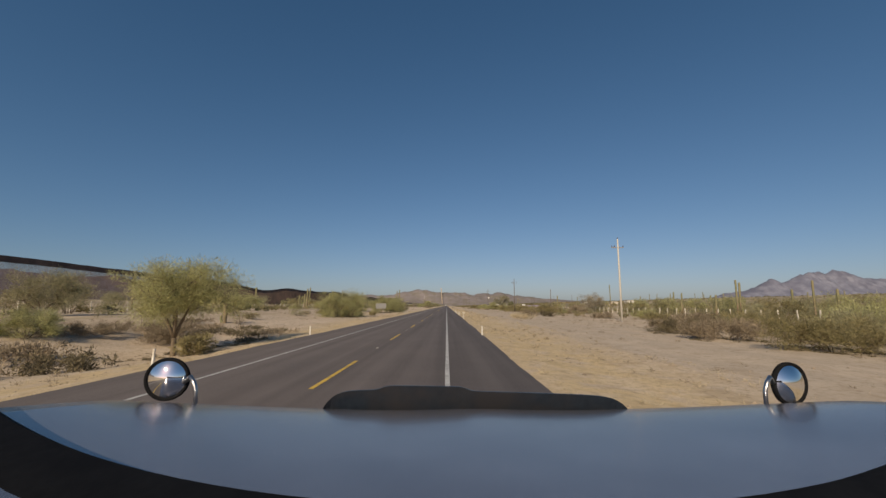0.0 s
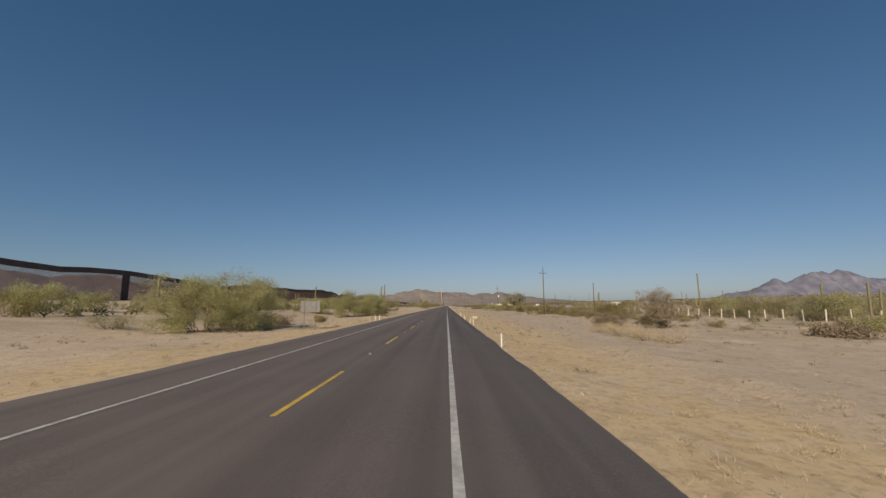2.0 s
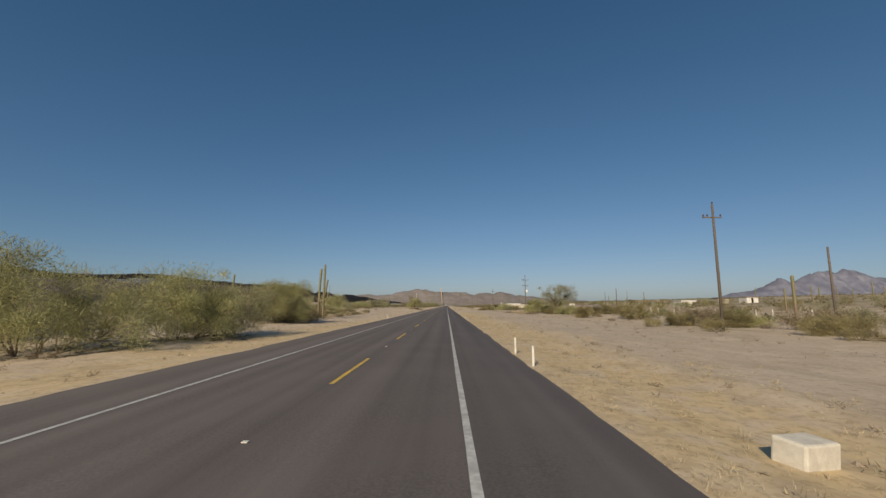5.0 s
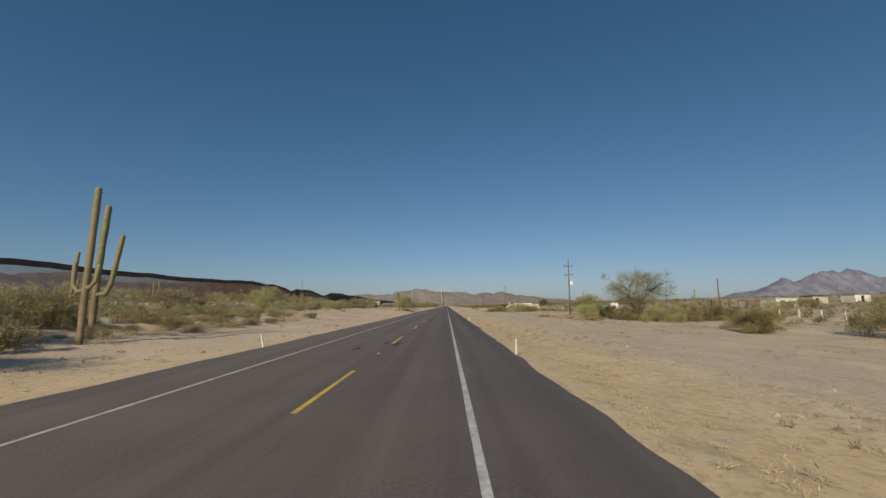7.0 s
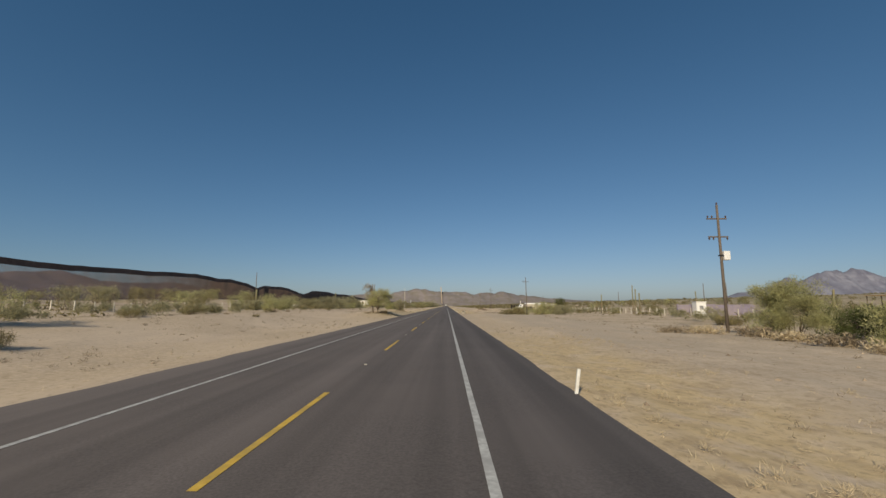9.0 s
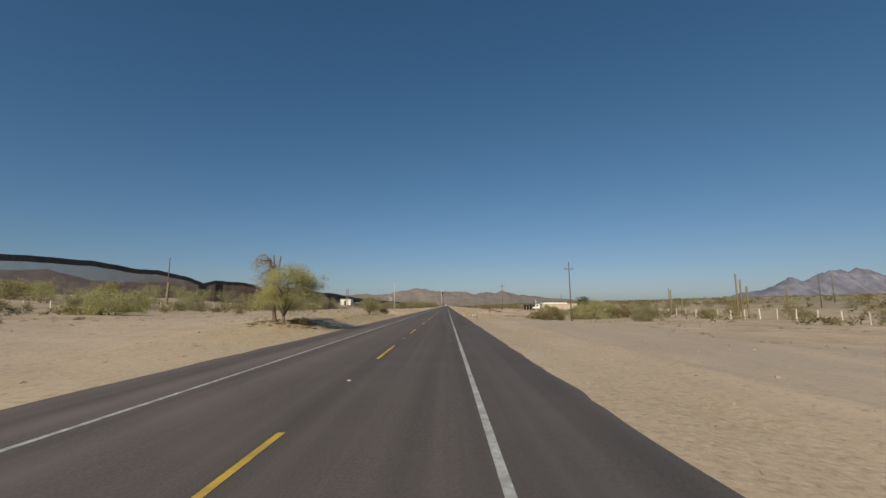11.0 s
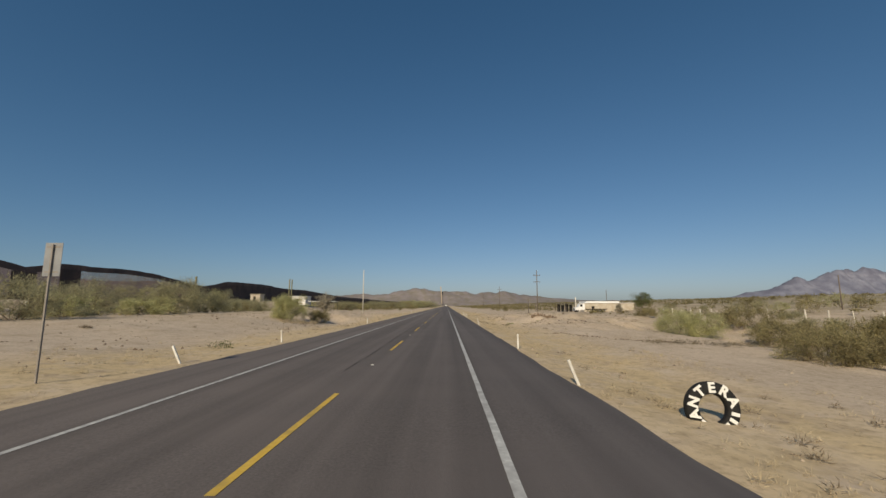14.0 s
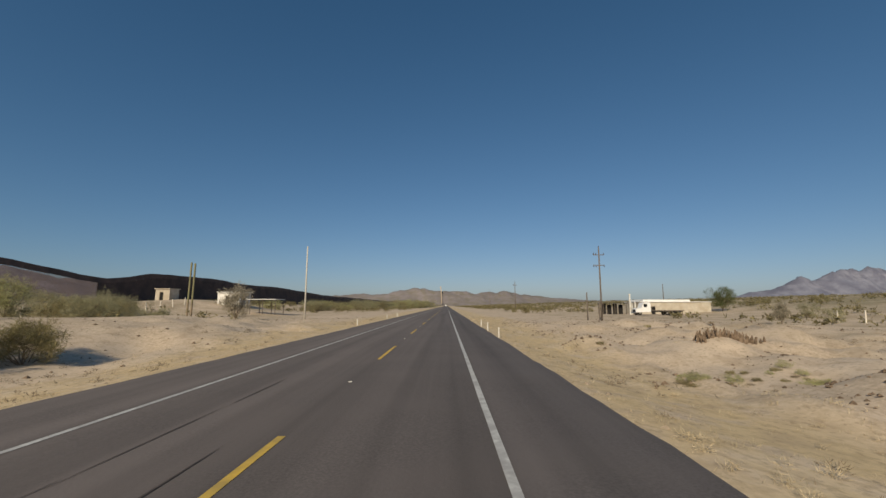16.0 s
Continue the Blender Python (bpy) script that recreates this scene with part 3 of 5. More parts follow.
def make_tree(name, label, x, y, w, h, seed, leaf, trunk_h=0.25, leaves=9000, lean=(0, 0), open_=0.48, deep=None, blade=(0.23, 0.038), clump=0.135, wood=BARK, group=""):
    """A desert tree or bush, w wide and h high: forking stems and an uneven crown of fine twigs. trunk_h: share of bare stem."""
    rs, rd = np.random.RandomState(seed), random.Random(seed)
    if trunk_h <= 0.08:
        leaves = min(leaves, int(480 * w * h))
    if abs(x) < 16 and leaves > 3000:
        leaves, blade = int(leaves * 2.5), (0.15, 0.013)
    elif abs(x) < 34 and leaves > 3000:
        leaves, blade = int(leaves * 2.0), (0.27, 0.016)
    elif leaves > 3000:
        leaves, blade = int(leaves * 1.1), (0.32, 0.026)
    deep = deep or w
    h = max(h - float(lift(x, y)), 0.7 * h)
    t = thing(name, pose(x, y, gz(x, y) - 0.05), label, "tree" if trunk_h > 0.08 else "bush", group)
    base = h * trunk_h
    clumps = []
    n = 84
    while len(clumps) < n:
        d = rs.normal(size=3)
        d /= np.linalg.norm(d)
        k = rs.uniform(open_, 1.04)
        if trunk_h <= 0.08 and d[2] < 0.1:
            flat = math.hypot(d[0], d[1]) + 1e-6
            d = np.array([d[0] / flat, d[1] / flat, d[2]])
        r = rs.uniform(0.55, 1.5) * clump * (w * deep * h) ** (1 / 3)
        px, py = d[0] * k * (w * 0.62 - r * 0.6) + lean[0], d[1] * k * (deep * 0.62 - r * 0.6) + lean[1]
        bulge = 0.8 + 0.25 * math.sin(3 * math.atan2(d[1], d[0]) + seed)
        up = d[2] * k * bulge
        up = up if up < 0.5 else 0.5 + (up - 0.5) * 0.5
        px, py = px * (1 + 0.3 * max(0, d[2])), py * (1 + 0.3 * max(0, d[2]))
        pz = base + (h - base) * (0.47 + 0.64 * up)
        if trunk_h <= 0.08 and d[2] < 0.1:
            pz = h * rs.uniform(0.10, 0.5)
        if trunk_h > 0.08 and pz < base + 0.6 * r and rs.rand() < 0.6:
            continue
        clumps.append(((px * bulge, py * bulge, max(pz, r * 0.55)), r))
    v, i = leaf_cloud(rs, clumps, leaves, blade[0], blade[1])
    v[:, 2] = np.maximum(v[:, 2], 0.03)
    stems = []
    r0 = (0.019 if trunk_h > 0.15 else 0.013) * h + 0.03
    if trunk_h > 0.08:
        fork = Vector((lean[0] * 0.25, lean[1] * 0.25, base * 0.55))
        stems.append(tube(bend((0, 0, -0.35), fork, 0.02, 3), [r0 * 1.5, r0 * 1.15, r0, r0 * 0.95], 9))
        heads = []
        for k in range(4):
            a = 2 * math.pi * (k + rd.random() * 0.6) / 4
            e = fork + Vector((math.cos(a) * w * 0.16, math.sin(a) * deep * 0.16, base * (0.7 + 0.4 * rd.random()) + 0.1 * h))
            stems.append(tube(bend(fork, e, 0.12, 4), [r0 * 0.8, r0 * 0.66, r0 * 0.55, r0 * 0.5, r0 * 0.45], 7))
            heads.append(e)
    else:
        heads = [Vector((rd.uniform(-0.1, 0.1) * w, rd.uniform(-0.1, 0.1) * deep, -0.1)) for _ in range(5)]
        stems += [tube([Vector((0, 0, -0.16)), e * 0.5 - Vector((0, 0, 0.08)), e], [r0 * 0.7, r0 * 0.6, r0 * 0.5], 4) for e in heads]
    fine = leaves > 4000
    for c, r in clumps if fine else ():
        for _ in range(3 if trunk_h > 0.08 else 1):
            d = Vector((rd.gauss(0, 1), rd.gauss(0, 1), rd.gauss(0.3, 0.8))).normalized()
            stems.append(tube([Vector(c), Vector(c) + d * r * 0.35, Vector(c) + d * r * 0.95], [r0 * 0.09, r0 * 0.07, r0 * 0.03], 3))
    nodes = []
    for c, r in clumps[::6]:
        c = Vector(c)
        e = min(heads, key=lambda q: (q - c).length)
        node = e.lerp(c, 0.55) + Vector((rd.uniform(-1, 1) * w, rd.uniform(-1, 1) * deep, rd.uniform(-0.5, 1) * h)) * 0.05
        mid = e.lerp(node, 0.5) + Vector((rd.uniform(-1, 1), rd.uniform(-1, 1), rd.uniform(-0.3, 1))) * 0.05 * h
        stems.append(tube([e, mid, node], [r0 * 0.42, r0 * 0.33, r0 * 0.24], 6))
        nodes.append(node)
    for c, r in clumps if fine else clumps[::9]:
        c = Vector(c)
        e = min(nodes, key=lambda q: (q - c).length)
        mid = e.lerp(c, 0.5) + Vector((rd.uniform(-1, 1), rd.uniform(-1, 1), rd.uniform(-0.6, 1))) * 0.12 * (c - e).length
        stems.append(tube([e, mid, c], [r0 * 0.20, r0 * 0.13, r0 * 0.06], 4))
    part("trunk" if trunk_h > 0.08 else "woody_base", mesh_of("trunk", *join(stems), wood, True), parent=t)
    part("crown", cloud_mesh("crown", v, i, leaf), parent=t)
    return t


def saguaro(x, y, columns, label, group="saguaros", lower=0.45):
    """columns: (name, points, radius), each a fluted column or arm; the foot of a trunk is corky brown."""
    t = thing("saguaro_cactus", pose(x, y, gz(x, y) - 0.1 - 0.8 * float(lift(x, y))), label, "cactus", group)
    for name, pts, r in columns:
        pts = [Vector(p) for p in pts]
        fine = []
        for a, b in zip(pts, pts[1:]):
            fine += [a.lerp(b, k / 4) for k in range(4)]
        fine.append(pts[-1])
        n = len(fine)
        rad = [r * (0.82 + 0.18 * min(1, k / 3)) * (1 + 0.05 * math.sin(k * 1.9)) for k in range(n)]
        tip = fine[-1]
        d = (fine[-1] - fine[-2]).normalized()
        fine += [tip + d * r * 0.55, tip + d * r * 0.9, tip + d * r * 1.05]
        rad += [r * 0.85, r * 0.55, r * 0.12]
        ob = part(name, mesh_of(name, *tube(fine, rad, 26, 0.14), CACTUS, True), parent=t)
        if name == "trunk":
            me = ob.data
            me.materials.append(CACTUS_OLD)
            top = max(v.co.z for v in me.vertices)
            for p in me.polygons:
                if p.center.z < lower * top + 0.25 * math.sin(p.center.x * 37 + p.center.y * 23):
                    p.material_index = 1
    return t


# ---- trees and large bushes, along the road ----
PV = "yellow-green feathery palo verde tree on sandy ground"
MQ = "grey-green mesquite thicket on sandy ground"
CR = "low olive-green desert bush on sand"
make_tree("palo_verde_tree", "yellow-green palo verde tree in a sandy wash", -19.7, 30.5, 8.4, 6.9, 1, PV_LEAF, 0.36, 21000)
make_tree("mesquite_tree", "grey-green mesquite tree in front of the wall", -47, 48, 9, 7.0, 2, MESQ_LEAF, 0.15, 12600)
make_tree("desert_bush", CR, -31, 31, 4.2, 2.6, 3, PV_LEAF, 0, 8400)
# darker leaf than its neighbours, painting the tree shade over the wash
make_tree("desert_bush", "brown dry bush in the wash", -20, 22, 4.2, 1.0, 4, BROWN_LEAF, 0, 7000)
for k, (x, y, w, h) in enumerate(((-26, 26, 5, 1.1), (-30, 36, 5, 1.4), (-34, 28, 5, 1.6), (-22, 18, 4, 0.8), (-27, 20, 4.5, 1.0))):
    make_tree("desert_bush", "brown dry bush in the wash", x, y, w, h, 80 + k, DRY_LEAF, 0, 4500)
make_tree("desert_bush", "brown dry bush in the wash", -24, 37, 5.0, 1.7, 60, DRY_LEAF, 0, 5600)
make_tree("desert_bush", "brown dry bush in the wash", -28, 42, 5.0, 1.5, 61, DRY_LEAF, 0, 5600)
make_tree("desert_bush", "brown dry bush in the wash", -17.3, 29, 2.6, 1.6, 5, CREOSOTE, 0, 5600)
# dead brush; its dark leaves also stand for the tree shadows here
for k, (x, y, w, h) in enumerate(((-17, 42, 3.4, 0.4), (-20, 43, 4.2, 0.55), (-24, 45, 4.6, 0.6), (-27.5, 47.5, 4.6, 0.6), (-19, 47, 3.4, 0.4), (-23.5, 50.5, 3.4, 0.4), (-31, 51, 4.4, 0.6), (-17, 36.5, 2.6, 0.4))):
    make_tree("dead_brush", "dead brushwood in a sandy wash, darkened for tree shade", x, y, w, h, 270 + k, BROWN_LEAF if k % 3 else DRY_LEAF, 0, 3600)
make_tree("dry_bush", "open dry leafless bush beside a short cactus", -27.6, 55.6, 2.6, 2.2, 280, DRY_LEAF, 0, 1500, blade=(0.2, 0.01))
make_tree("palo_verde_tree", PV, -46, 95, 7.5, 5.2, 7, PV_LEAF, 0.1, 9800)
make_tree("mesquite_tree", MQ, -22.5, 86.5, 8.5, 5.4, 8, PV_LEAF, 0.05, 16800)
make_tree("mesquite_tree", MQ, -21.5, 92, 8, 5.6, 9, PV_LEAF, 0.06, 16800)
make_tree("mesquite_tree", MQ, -25, 97, 5, 3.6, 10, MESQ_LEAF, 0.05, 8400)
for k, (x, y, w, h) in enumerate(((-24, 104, 3.6, 1.1), (-27, 107, 4, 1.2), (-21.2, 101.5, 3.0, 0.9), (-30, 103, 4.5, 1.5), (-24.5, 99.5, 3.5, 1.2))):
    make_tree("desert_bush", "brown dry bush in the wash", x, y, w, h, 260 + k, (DRY_LEAF, CREOSOTE)[k % 2], 0, 3500)
make_tree("desert_bush", CR, -20.1, 114, 2.2, 1.35, 11, CREOSOTE, 0, 4900)
make_tree("desert_bush", "brown low bush in a sandy hollow", -26, 112, 4.4, 1.5, 12, DRY_LEAF, 0, 5600)
make_tree("mesquite_tree", "broad olive-green mesquite beside the road", -21.2, 141, 10.0, 5.4, 13, PV_LEAF, 0.04, 19600)
make_tree("mesquite_tree", MQ, -18.4, 148.5, 7.5, 5.0, 14, PV_LEAF, 0.05, 12600)
make_tree("mesquite_tree", MQ, -17.5, 152, 6.5, 4.2, 15, MESQ_LEAF, 0.06, 8400)
make_tree("palo_verde_tree", PV, -31, 147, 6.0, 3.9, 16, PV_LEAF, 0.08, 9800)
make_tree("palo_verde_tree", PV, -48, 160, 4.8, 4.2, 17, PV_LEAF, 0.12, 7000)
make_tree("palo_verde_tree", PV, -49, 172, 5.2, 3.8, 18, PV_LEAF, 0.1, 7000)
make_tree("mesquite_tree", "broad olive-green mesquite beside the road", -23.2, 177, 9.0, 6.2, 19, PV_LEAF, 0.04, 20000)
# low foliage whose dark leaf colour paints the deep shade under the crown
make_tree("desert_bush", "undergrowth below a mesquite, darkened for its deep shade", -24.6, 175.5, 7.0, 2.9, 145, BROWN_LEAF, 0, 9000)
make_tree("desert_bush", "undergrowth below a mesquite, darkened for its deep shade", -21.2, 178.4, 5.0, 1.7, 146, BROWN_LEAF, 0, 6000)
make_tree("desert_bush", "olive-brown bush beside tall cacti", -26, 188.2, 5.8, 3.7, 20, PV_LEAF, 0, 13000)
make_tree("desert_bush", "olive-brown bush beside tall cacti", -22.6, 187.5, 3.6, 1.7, 144, CREOSOTE, 0, 6000)
make_tree("desert_bush", "olive-brown bush beside tall cacti", -29, 196, 6.5, 3.4, 21, CREOSOTE, 0, 11200)
make_tree("mesquite_tree", MQ, -33.2, 241.5, 6.4, 5.9, 22, PV_LEAF, 0.05, 9800)
make_tree("mesquite_tree", MQ, -50, 250, 4.5, 4.4, 23, DRY_LEAF, 0.1, 6300)
make_tree("palo_verde_tree", "feathery palo verde tree with a forked trunk", -14.1, 298.5, 6.2, 4.9, 24, PV_LEAF, 0.24, 15000, lean=(0.3, 0))
make_tree("dry_tree", "bare grey twiggy tree behind a palo verde", -15.0, 299.3, 2.6, 6.2, 25, GREY_TREE, 0.5, 2900, lean=(-1.2, 0), blade=(0.24, 0.012))
make_tree("dry_bush", "dark dry brushwood heaped under a tree", -13.0, 299.6, 1.7, 0.6, 250, BROWN_LEAF, 0, 3500)
make_tree("palo_verde_tree", PV, -40, 313, 7.5, 4.2, 251, PV_LEAF, 0.08, 8000)
make_tree("mesquite_tree", MQ, -47, 317, 5, 4.0, 26, MESQ_LEAF, 0.06, 7000)
make_tree("palo_verde_tree", "small green tree on open sand", -14.2, 338, 4.2, 3.5, 27, MESQ_LEAF, 0.13, 5200)
make_tree("mesquite_tree", MQ, -43, 366, 7.6, 5.8, 28, MESQ_LEAF, 0.06, 11200)
make_tree("mesquite_tree", MQ, -44.6, 402.5, 11, 6.9, 29, MESQ_LEAF, 0.04, 15400)
make_tree("mesquite_tree", MQ, -51, 396, 11, 6.4, 30, MESQ_LEAF, 0.04, 11200)
make_tree("palo_verde_tree", PV, -48, 388, 6, 4.2, 31, PV_LEAF, 0.04, 8400)
make_tree("palo_verde_tree", "olive-green bushy tree on a sandy verge", -24.6, 399, 5.6, 4.3, 32, PV_LEAF, 0.05, 12600)
make_tree("desert_bush", "dry olive bush in a sandy hollow", -21.9, 405.2, 3.0, 2.6, 33, CREOSOTE, 0, 3700)
make_tree("dry_bush", "pale dry leafless bush", -34.5, 451, 4.6, 5.9, 34, GREY_TREE, 0.14, 7000)
for k, (x, y, w, h) in enumerate(((-57.5, 446, 9, 3.8), (-61, 457, 8, 3.4), (-53, 445, 8, 3.4))):
    make_tree("mesquite_tree", MQ, x, y, w, h, 70 + k, MESQ_LEAF, 0.03, 6000)
make_tree("mesquite_tree", MQ, -43.5, 411, 8, 5.3, 75, MESQ_LEAF, 0.03, 7000)
make_tree("palo_verde_tree", PV, -43, 394, 7, 3.6, 76, PV_LEAF, 0.03, 7000)
make_tree("palo_verde_tree", PV, -60, 117, 6.6, 4.6, 37, PV_LEAF, 0.06, 6720)
make_tree("mesquite_tree", MQ, -42, 376, 10, 5.4, 38, MESQ_LEAF, 0.04, 10080)
make_tree("mesquite_tree", MQ, -53, 372, 9, 5.4, 39, MESQ_LEAF, 0.04, 7840)
make_tree("mesquite_tree", MQ, -45, 420, 6, 3.6, 35, MESQ_LEAF, 0.05, 8400)
make_tree("mesquite_tree", MQ, -49, 441, 9, 4.4, 36, MESQ_LEAF, 0.05, 9800)
make_tree("palo_verde_tree", "tall yellow-green palo verde behind the ranch fence", -57, 437, 5.6, 6.8, 261, PV_LEAF, 0.1, 6500)
make_tree("mesquite_tree", MQ, -58, 458, 8, 3.4, 262, MESQ_LEAF, 0.05, 6500)
make_tree("mesquite_tree", MQ, -66, 452, 8, 4.0, 263, MESQ_LEAF, 0.05, 6500)

DK = "dense dark olive roadside bush"
for k, (x, y, w, h, leaf, label) in enumerate((
        (21.5, 23, 6, 2.0, CREOSOTE, DK), (20.5, 31, 5.5, 1.6, DRY_LEAF, "low brown roadside bush"), (21.5, 38, 5.5, 1.6, BROWN_LEAF, DK), (26.2, 50.5, 4, 0.9, DRY_LEAF, "low brown roadside bush"),
        (29.5, 29, 6, 2.2, MESQ_LEAF, DK), (28, 38, 5, 1.9, CREOSOTE, DK), (24, 17, 7, 2.2, MESQ_LEAF, DK), (31, 22, 8, 2.4, PV_LEAF, "yellow-green roadside bush on sand"),
        (34, 47, 6, 1.6, CREOSOTE, "yellow-green roadside bush on sand"), (31, 52, 5, 1.7, DRY_LEAF, "low brown roadside bush"), (35, 34, 8, 2.4, PV_LEAF, "yellow-green roadside bush on sand"),
        (36, 72, 5, 1.3, CREOSOTE, DK), (30, 80, 4, 1.2, DRY_LEAF, "low brown roadside bush"), (42, 62, 5, 1.5, CREOSOTE, DK), (42, 88, 5, 1.6, PV_LEAF, "yellow-green roadside bush on sand"))):
    make_tree("desert_bush", label, x, y, w, h, 100 + k, leaf, 0, 11000 if y < 45 else 7000)
make_tree("grey_tree", "grey half-bare desert tree among scrub", 55.5, 157, 9.5, 7.4, 120, GREY_TREE, 0.12, 15000)
for k, (x, y, w, h) in enumerate(((29, 140, 4, 1.5), (33, 146, 5, 1.5), (31, 153, 4.5, 1.8), (36, 160, 6, 2.2), (33, 168, 5, 2.0), (40, 150, 6, 1.8), (29, 172, 4, 1.7), (35, 178, 5, 2.0), (38, 138, 5, 1.4))):
    make_tree("desert_bush", "reddish-brown roadside scrub bush", x, y, w, h, 160 + k, DRY_LEAF if k % 2 else CREOSOTE, 0, 4500)
make_tree("desert_bush", "reddish-brown roadside scrub bush", 18.8, 96.5, 4.2, 1.6, 121, DRY_LEAF, 0, 5000)
make_tree("desert_bush", "reddish-brown roadside scrub bush", 22.5, 93, 3.4, 1.2, 143, BROWN_LEAF, 0, 3600)
make_tree("desert_bush", "reddish-brown roadside scrub bush", 30, 124, 7, 3.0, 122, CREOSOTE, 0, 7700)
make_tree("desert_bush", "reddish-brown roadside scrub bush", 40, 126, 6, 2.8, 123, DRY_LEAF, 0, 5600)
make_tree("mesquite_tree", "large olive mesquite tree beside a power pole", 31.4, 237, 10.5, 8.4, 124, MESQ_LEAF, 0.2, 15000, wood=DARK_BARK)
make_tree("palo_verde_tree", "bright green bush beside a power pole", 28.2, 251, 6.0, 4.8, 125, PV_LEAF, 0.0, 14000)
# dark leaf colour paints the shade inside this bush
make_tree("desert_bush", "low bush under a tree, darkened for its shaded core", 30.5, 247, 5.0, 2.5, 126, DARK_LEAF, 0, 9000)
for k, (x, y, w, h) in enumerate(((30, 236, 6, 2.4), (37, 234, 7, 2.8), (43, 237, 7, 2.6), (48, 240, 6, 2.4))):
    make_tree("desert_bush", "olive-brown bush under a mesquite tree", x, y, w, h, 150 + k, CREOSOTE, 0, 7000)
for k, (x, y, w, h) in enumerate(((19.5, 253, 2.6, 0.55), (22, 252.4, 2.8, 0.7), (24.2, 249.5, 3.0, 0.8), (23.4, 245, 2.7, 0.7), (22.5, 240.5, 2.6, 0.7), (21.6, 236.5, 2.5, 0.6), (23, 233, 2.7, 0.7))):
    make_tree("dry_bush", "low tan dry scrub in front of a thicket", x, y, w, h, 180 + k, (DRY_LEAF, STRAW)[k % 2], 0, 5000)
make_tree("desert_bush", "yellow-green bush in front of a thicket", 23.2, 237, 3.0, 2.7, 190, PV_LEAF, 0, 7000)
make_tree("desert_bush", "yellow-green bush in front of a house", 92.5, 283, 7, 2.4, 252, PV_LEAF, 0, 3500)
make_tree("desert_bush", "yellow-green bush in front of a house", 99, 283, 7, 2.2, 253, CREOSOTE, 0, 3500)
make_tree("desert_bush", CR, 28, 206, 4.2, 2.4, 127, CREOSOTE, 0, 6300)
make_tree("desert_bush", CR, 36, 200, 7, 3.2, 128, CREOSOTE, 0, 7700)
make_tree("desert_bush", CR, 31, 228, 6, 2.6, 129, PV_LEAF, 0, 7000)
make_tree("desert_bush", CR, 20.5, 359, 5.0, 1.9, 130, CREOSOTE, 0, 8400)
make_tree("desert_bush", CR, 24.2, 361, 6.0, 2.6, 131, CREOSOTE, 0, 8400)
make_tree("palo_verde_tree", "pale green bush beside a power pole", 33, 358, 8.0, 4.2, 132, PV_LEAF, 0.05, 11200)
make_tree("desert_bush", "olive roadside bush on sand", 31.4, 331, 5.2, 2.8, 254, MESQ_LEAF, 0, 8000)
make_tree("desert_bush", CR, 38, 357, 5.6, 2.8, 133, CREOSOTE, 0, 8400)
make_tree("desert_bush", "olive-brown bush at a dirt track", 30.5, 391, 8, 3.8, 134, PV_LEAF, 0, 12600)
make_tree("desert_bush", CR, 38, 384, 8, 3.0, 135, CREOSOTE, 0, 9800)
make_tree("desert_bush", CR, 43, 398, 8, 3.2, 136, CREOSOTE, 0, 8400)
make_tree("dry_bush", "small dry leafless bush on an eroded bank", 40.6, 436, 1.8, 2.7, 137, GREY_TREE, 0.12, 2520)
make_tree("desert_bush", CR, 38.5, 418, 4.0, 1.9, 138, CREOSOTE, 0, 7000)
make_tree("shade_tree", "round dark green tree beside a building", 77, 502, 8, 7.2, 139, DARK_LEAF, 0.15, 12600)

# repeats of smaller shrubs, from a few kinds
KINDS = [make_tree("desert_shrub", "low olive creosote shrub on sand", -30, 64, 2.6, 1.4, 200, CREOSOTE, 0, 2200, blade=(0.24, 0.016), group="desert shrubs"),
         make_tree("desert_shrub", "low pale dry shrub on sand", -26, 204, 1.8, 0.9, 201, DRY_LEAF, 0, 2200, blade=(0.24, 0.016), group="desert shrubs"),
         make_tree("desert_shrub", "yellow-green palo verde shrub on sand", -40, 110, 3.4, 2.2, 202, PV_LEAF, 0, 2200, blade=(0.24, 0.016), group="desert shrubs"),
         make_tree("desert_shrub", "grey-green mesquite shrub on sand", -44, 212, 3.6, 2.4, 203, MESQ_LEAF, 0, 2200, blade=(0.24, 0.016), group="desert shrubs")]
rd = random.Random(77)
scrub = []


def scatter_shrubs(n, x0, x1, y0, y1, weights, smin=0.6, smax=1.3):
    for _ in range(n):
        x, y = rd.uniform(x0, x1), rd.uniform(y0, y1)
        k = rd.choices(KINDS, weights)[0]
        if x > 34 and y > 425:
            continue
        s = rd.uniform(smin, smax)
        if x > 37 or x < -33:
            for _ in range(4):
                scrub.append(((x + rd.gauss(0, 0.6) * s, y + rd.gauss(0, 0.6) * s, gz(x, y) + s * rd.uniform(0.35, 1.0)), s * rd.uniform(0.5, 0.9)))
            continue
        copy_thing(k, Matrix.LocRotScale((x, y, gz(x, y) - 0.04), Euler((0, 0, rd.uniform(0, 6.28))), (s, s, s * rd.uniform(0.8, 1.15))))


scatter_shrubs(44, -66, -28, 10, 180, (3, 2, 2, 2))
scatter_shrubs(90, -46, -22, 192, 238, (3, 7, 0.6, 0.6), 0.4, 0.9)
scatter_shrubs(62, -30, -20.8, 197, 217, (6, 4, 1, 1), 0.4, 0.8)
scatter_shrubs(34, -31, -23.2, 216, 238, (6, 4, 1, 1), 0.4, 0.85)
scatter_shrubs(34, -43.9, -31, 200, 300, (5, 2, 2, 3), 0.6, 1.2)
scatter_shrubs(22, -43.9, -33, 206, 246, (4, 1, 2, 4), 0.8, 1.25)
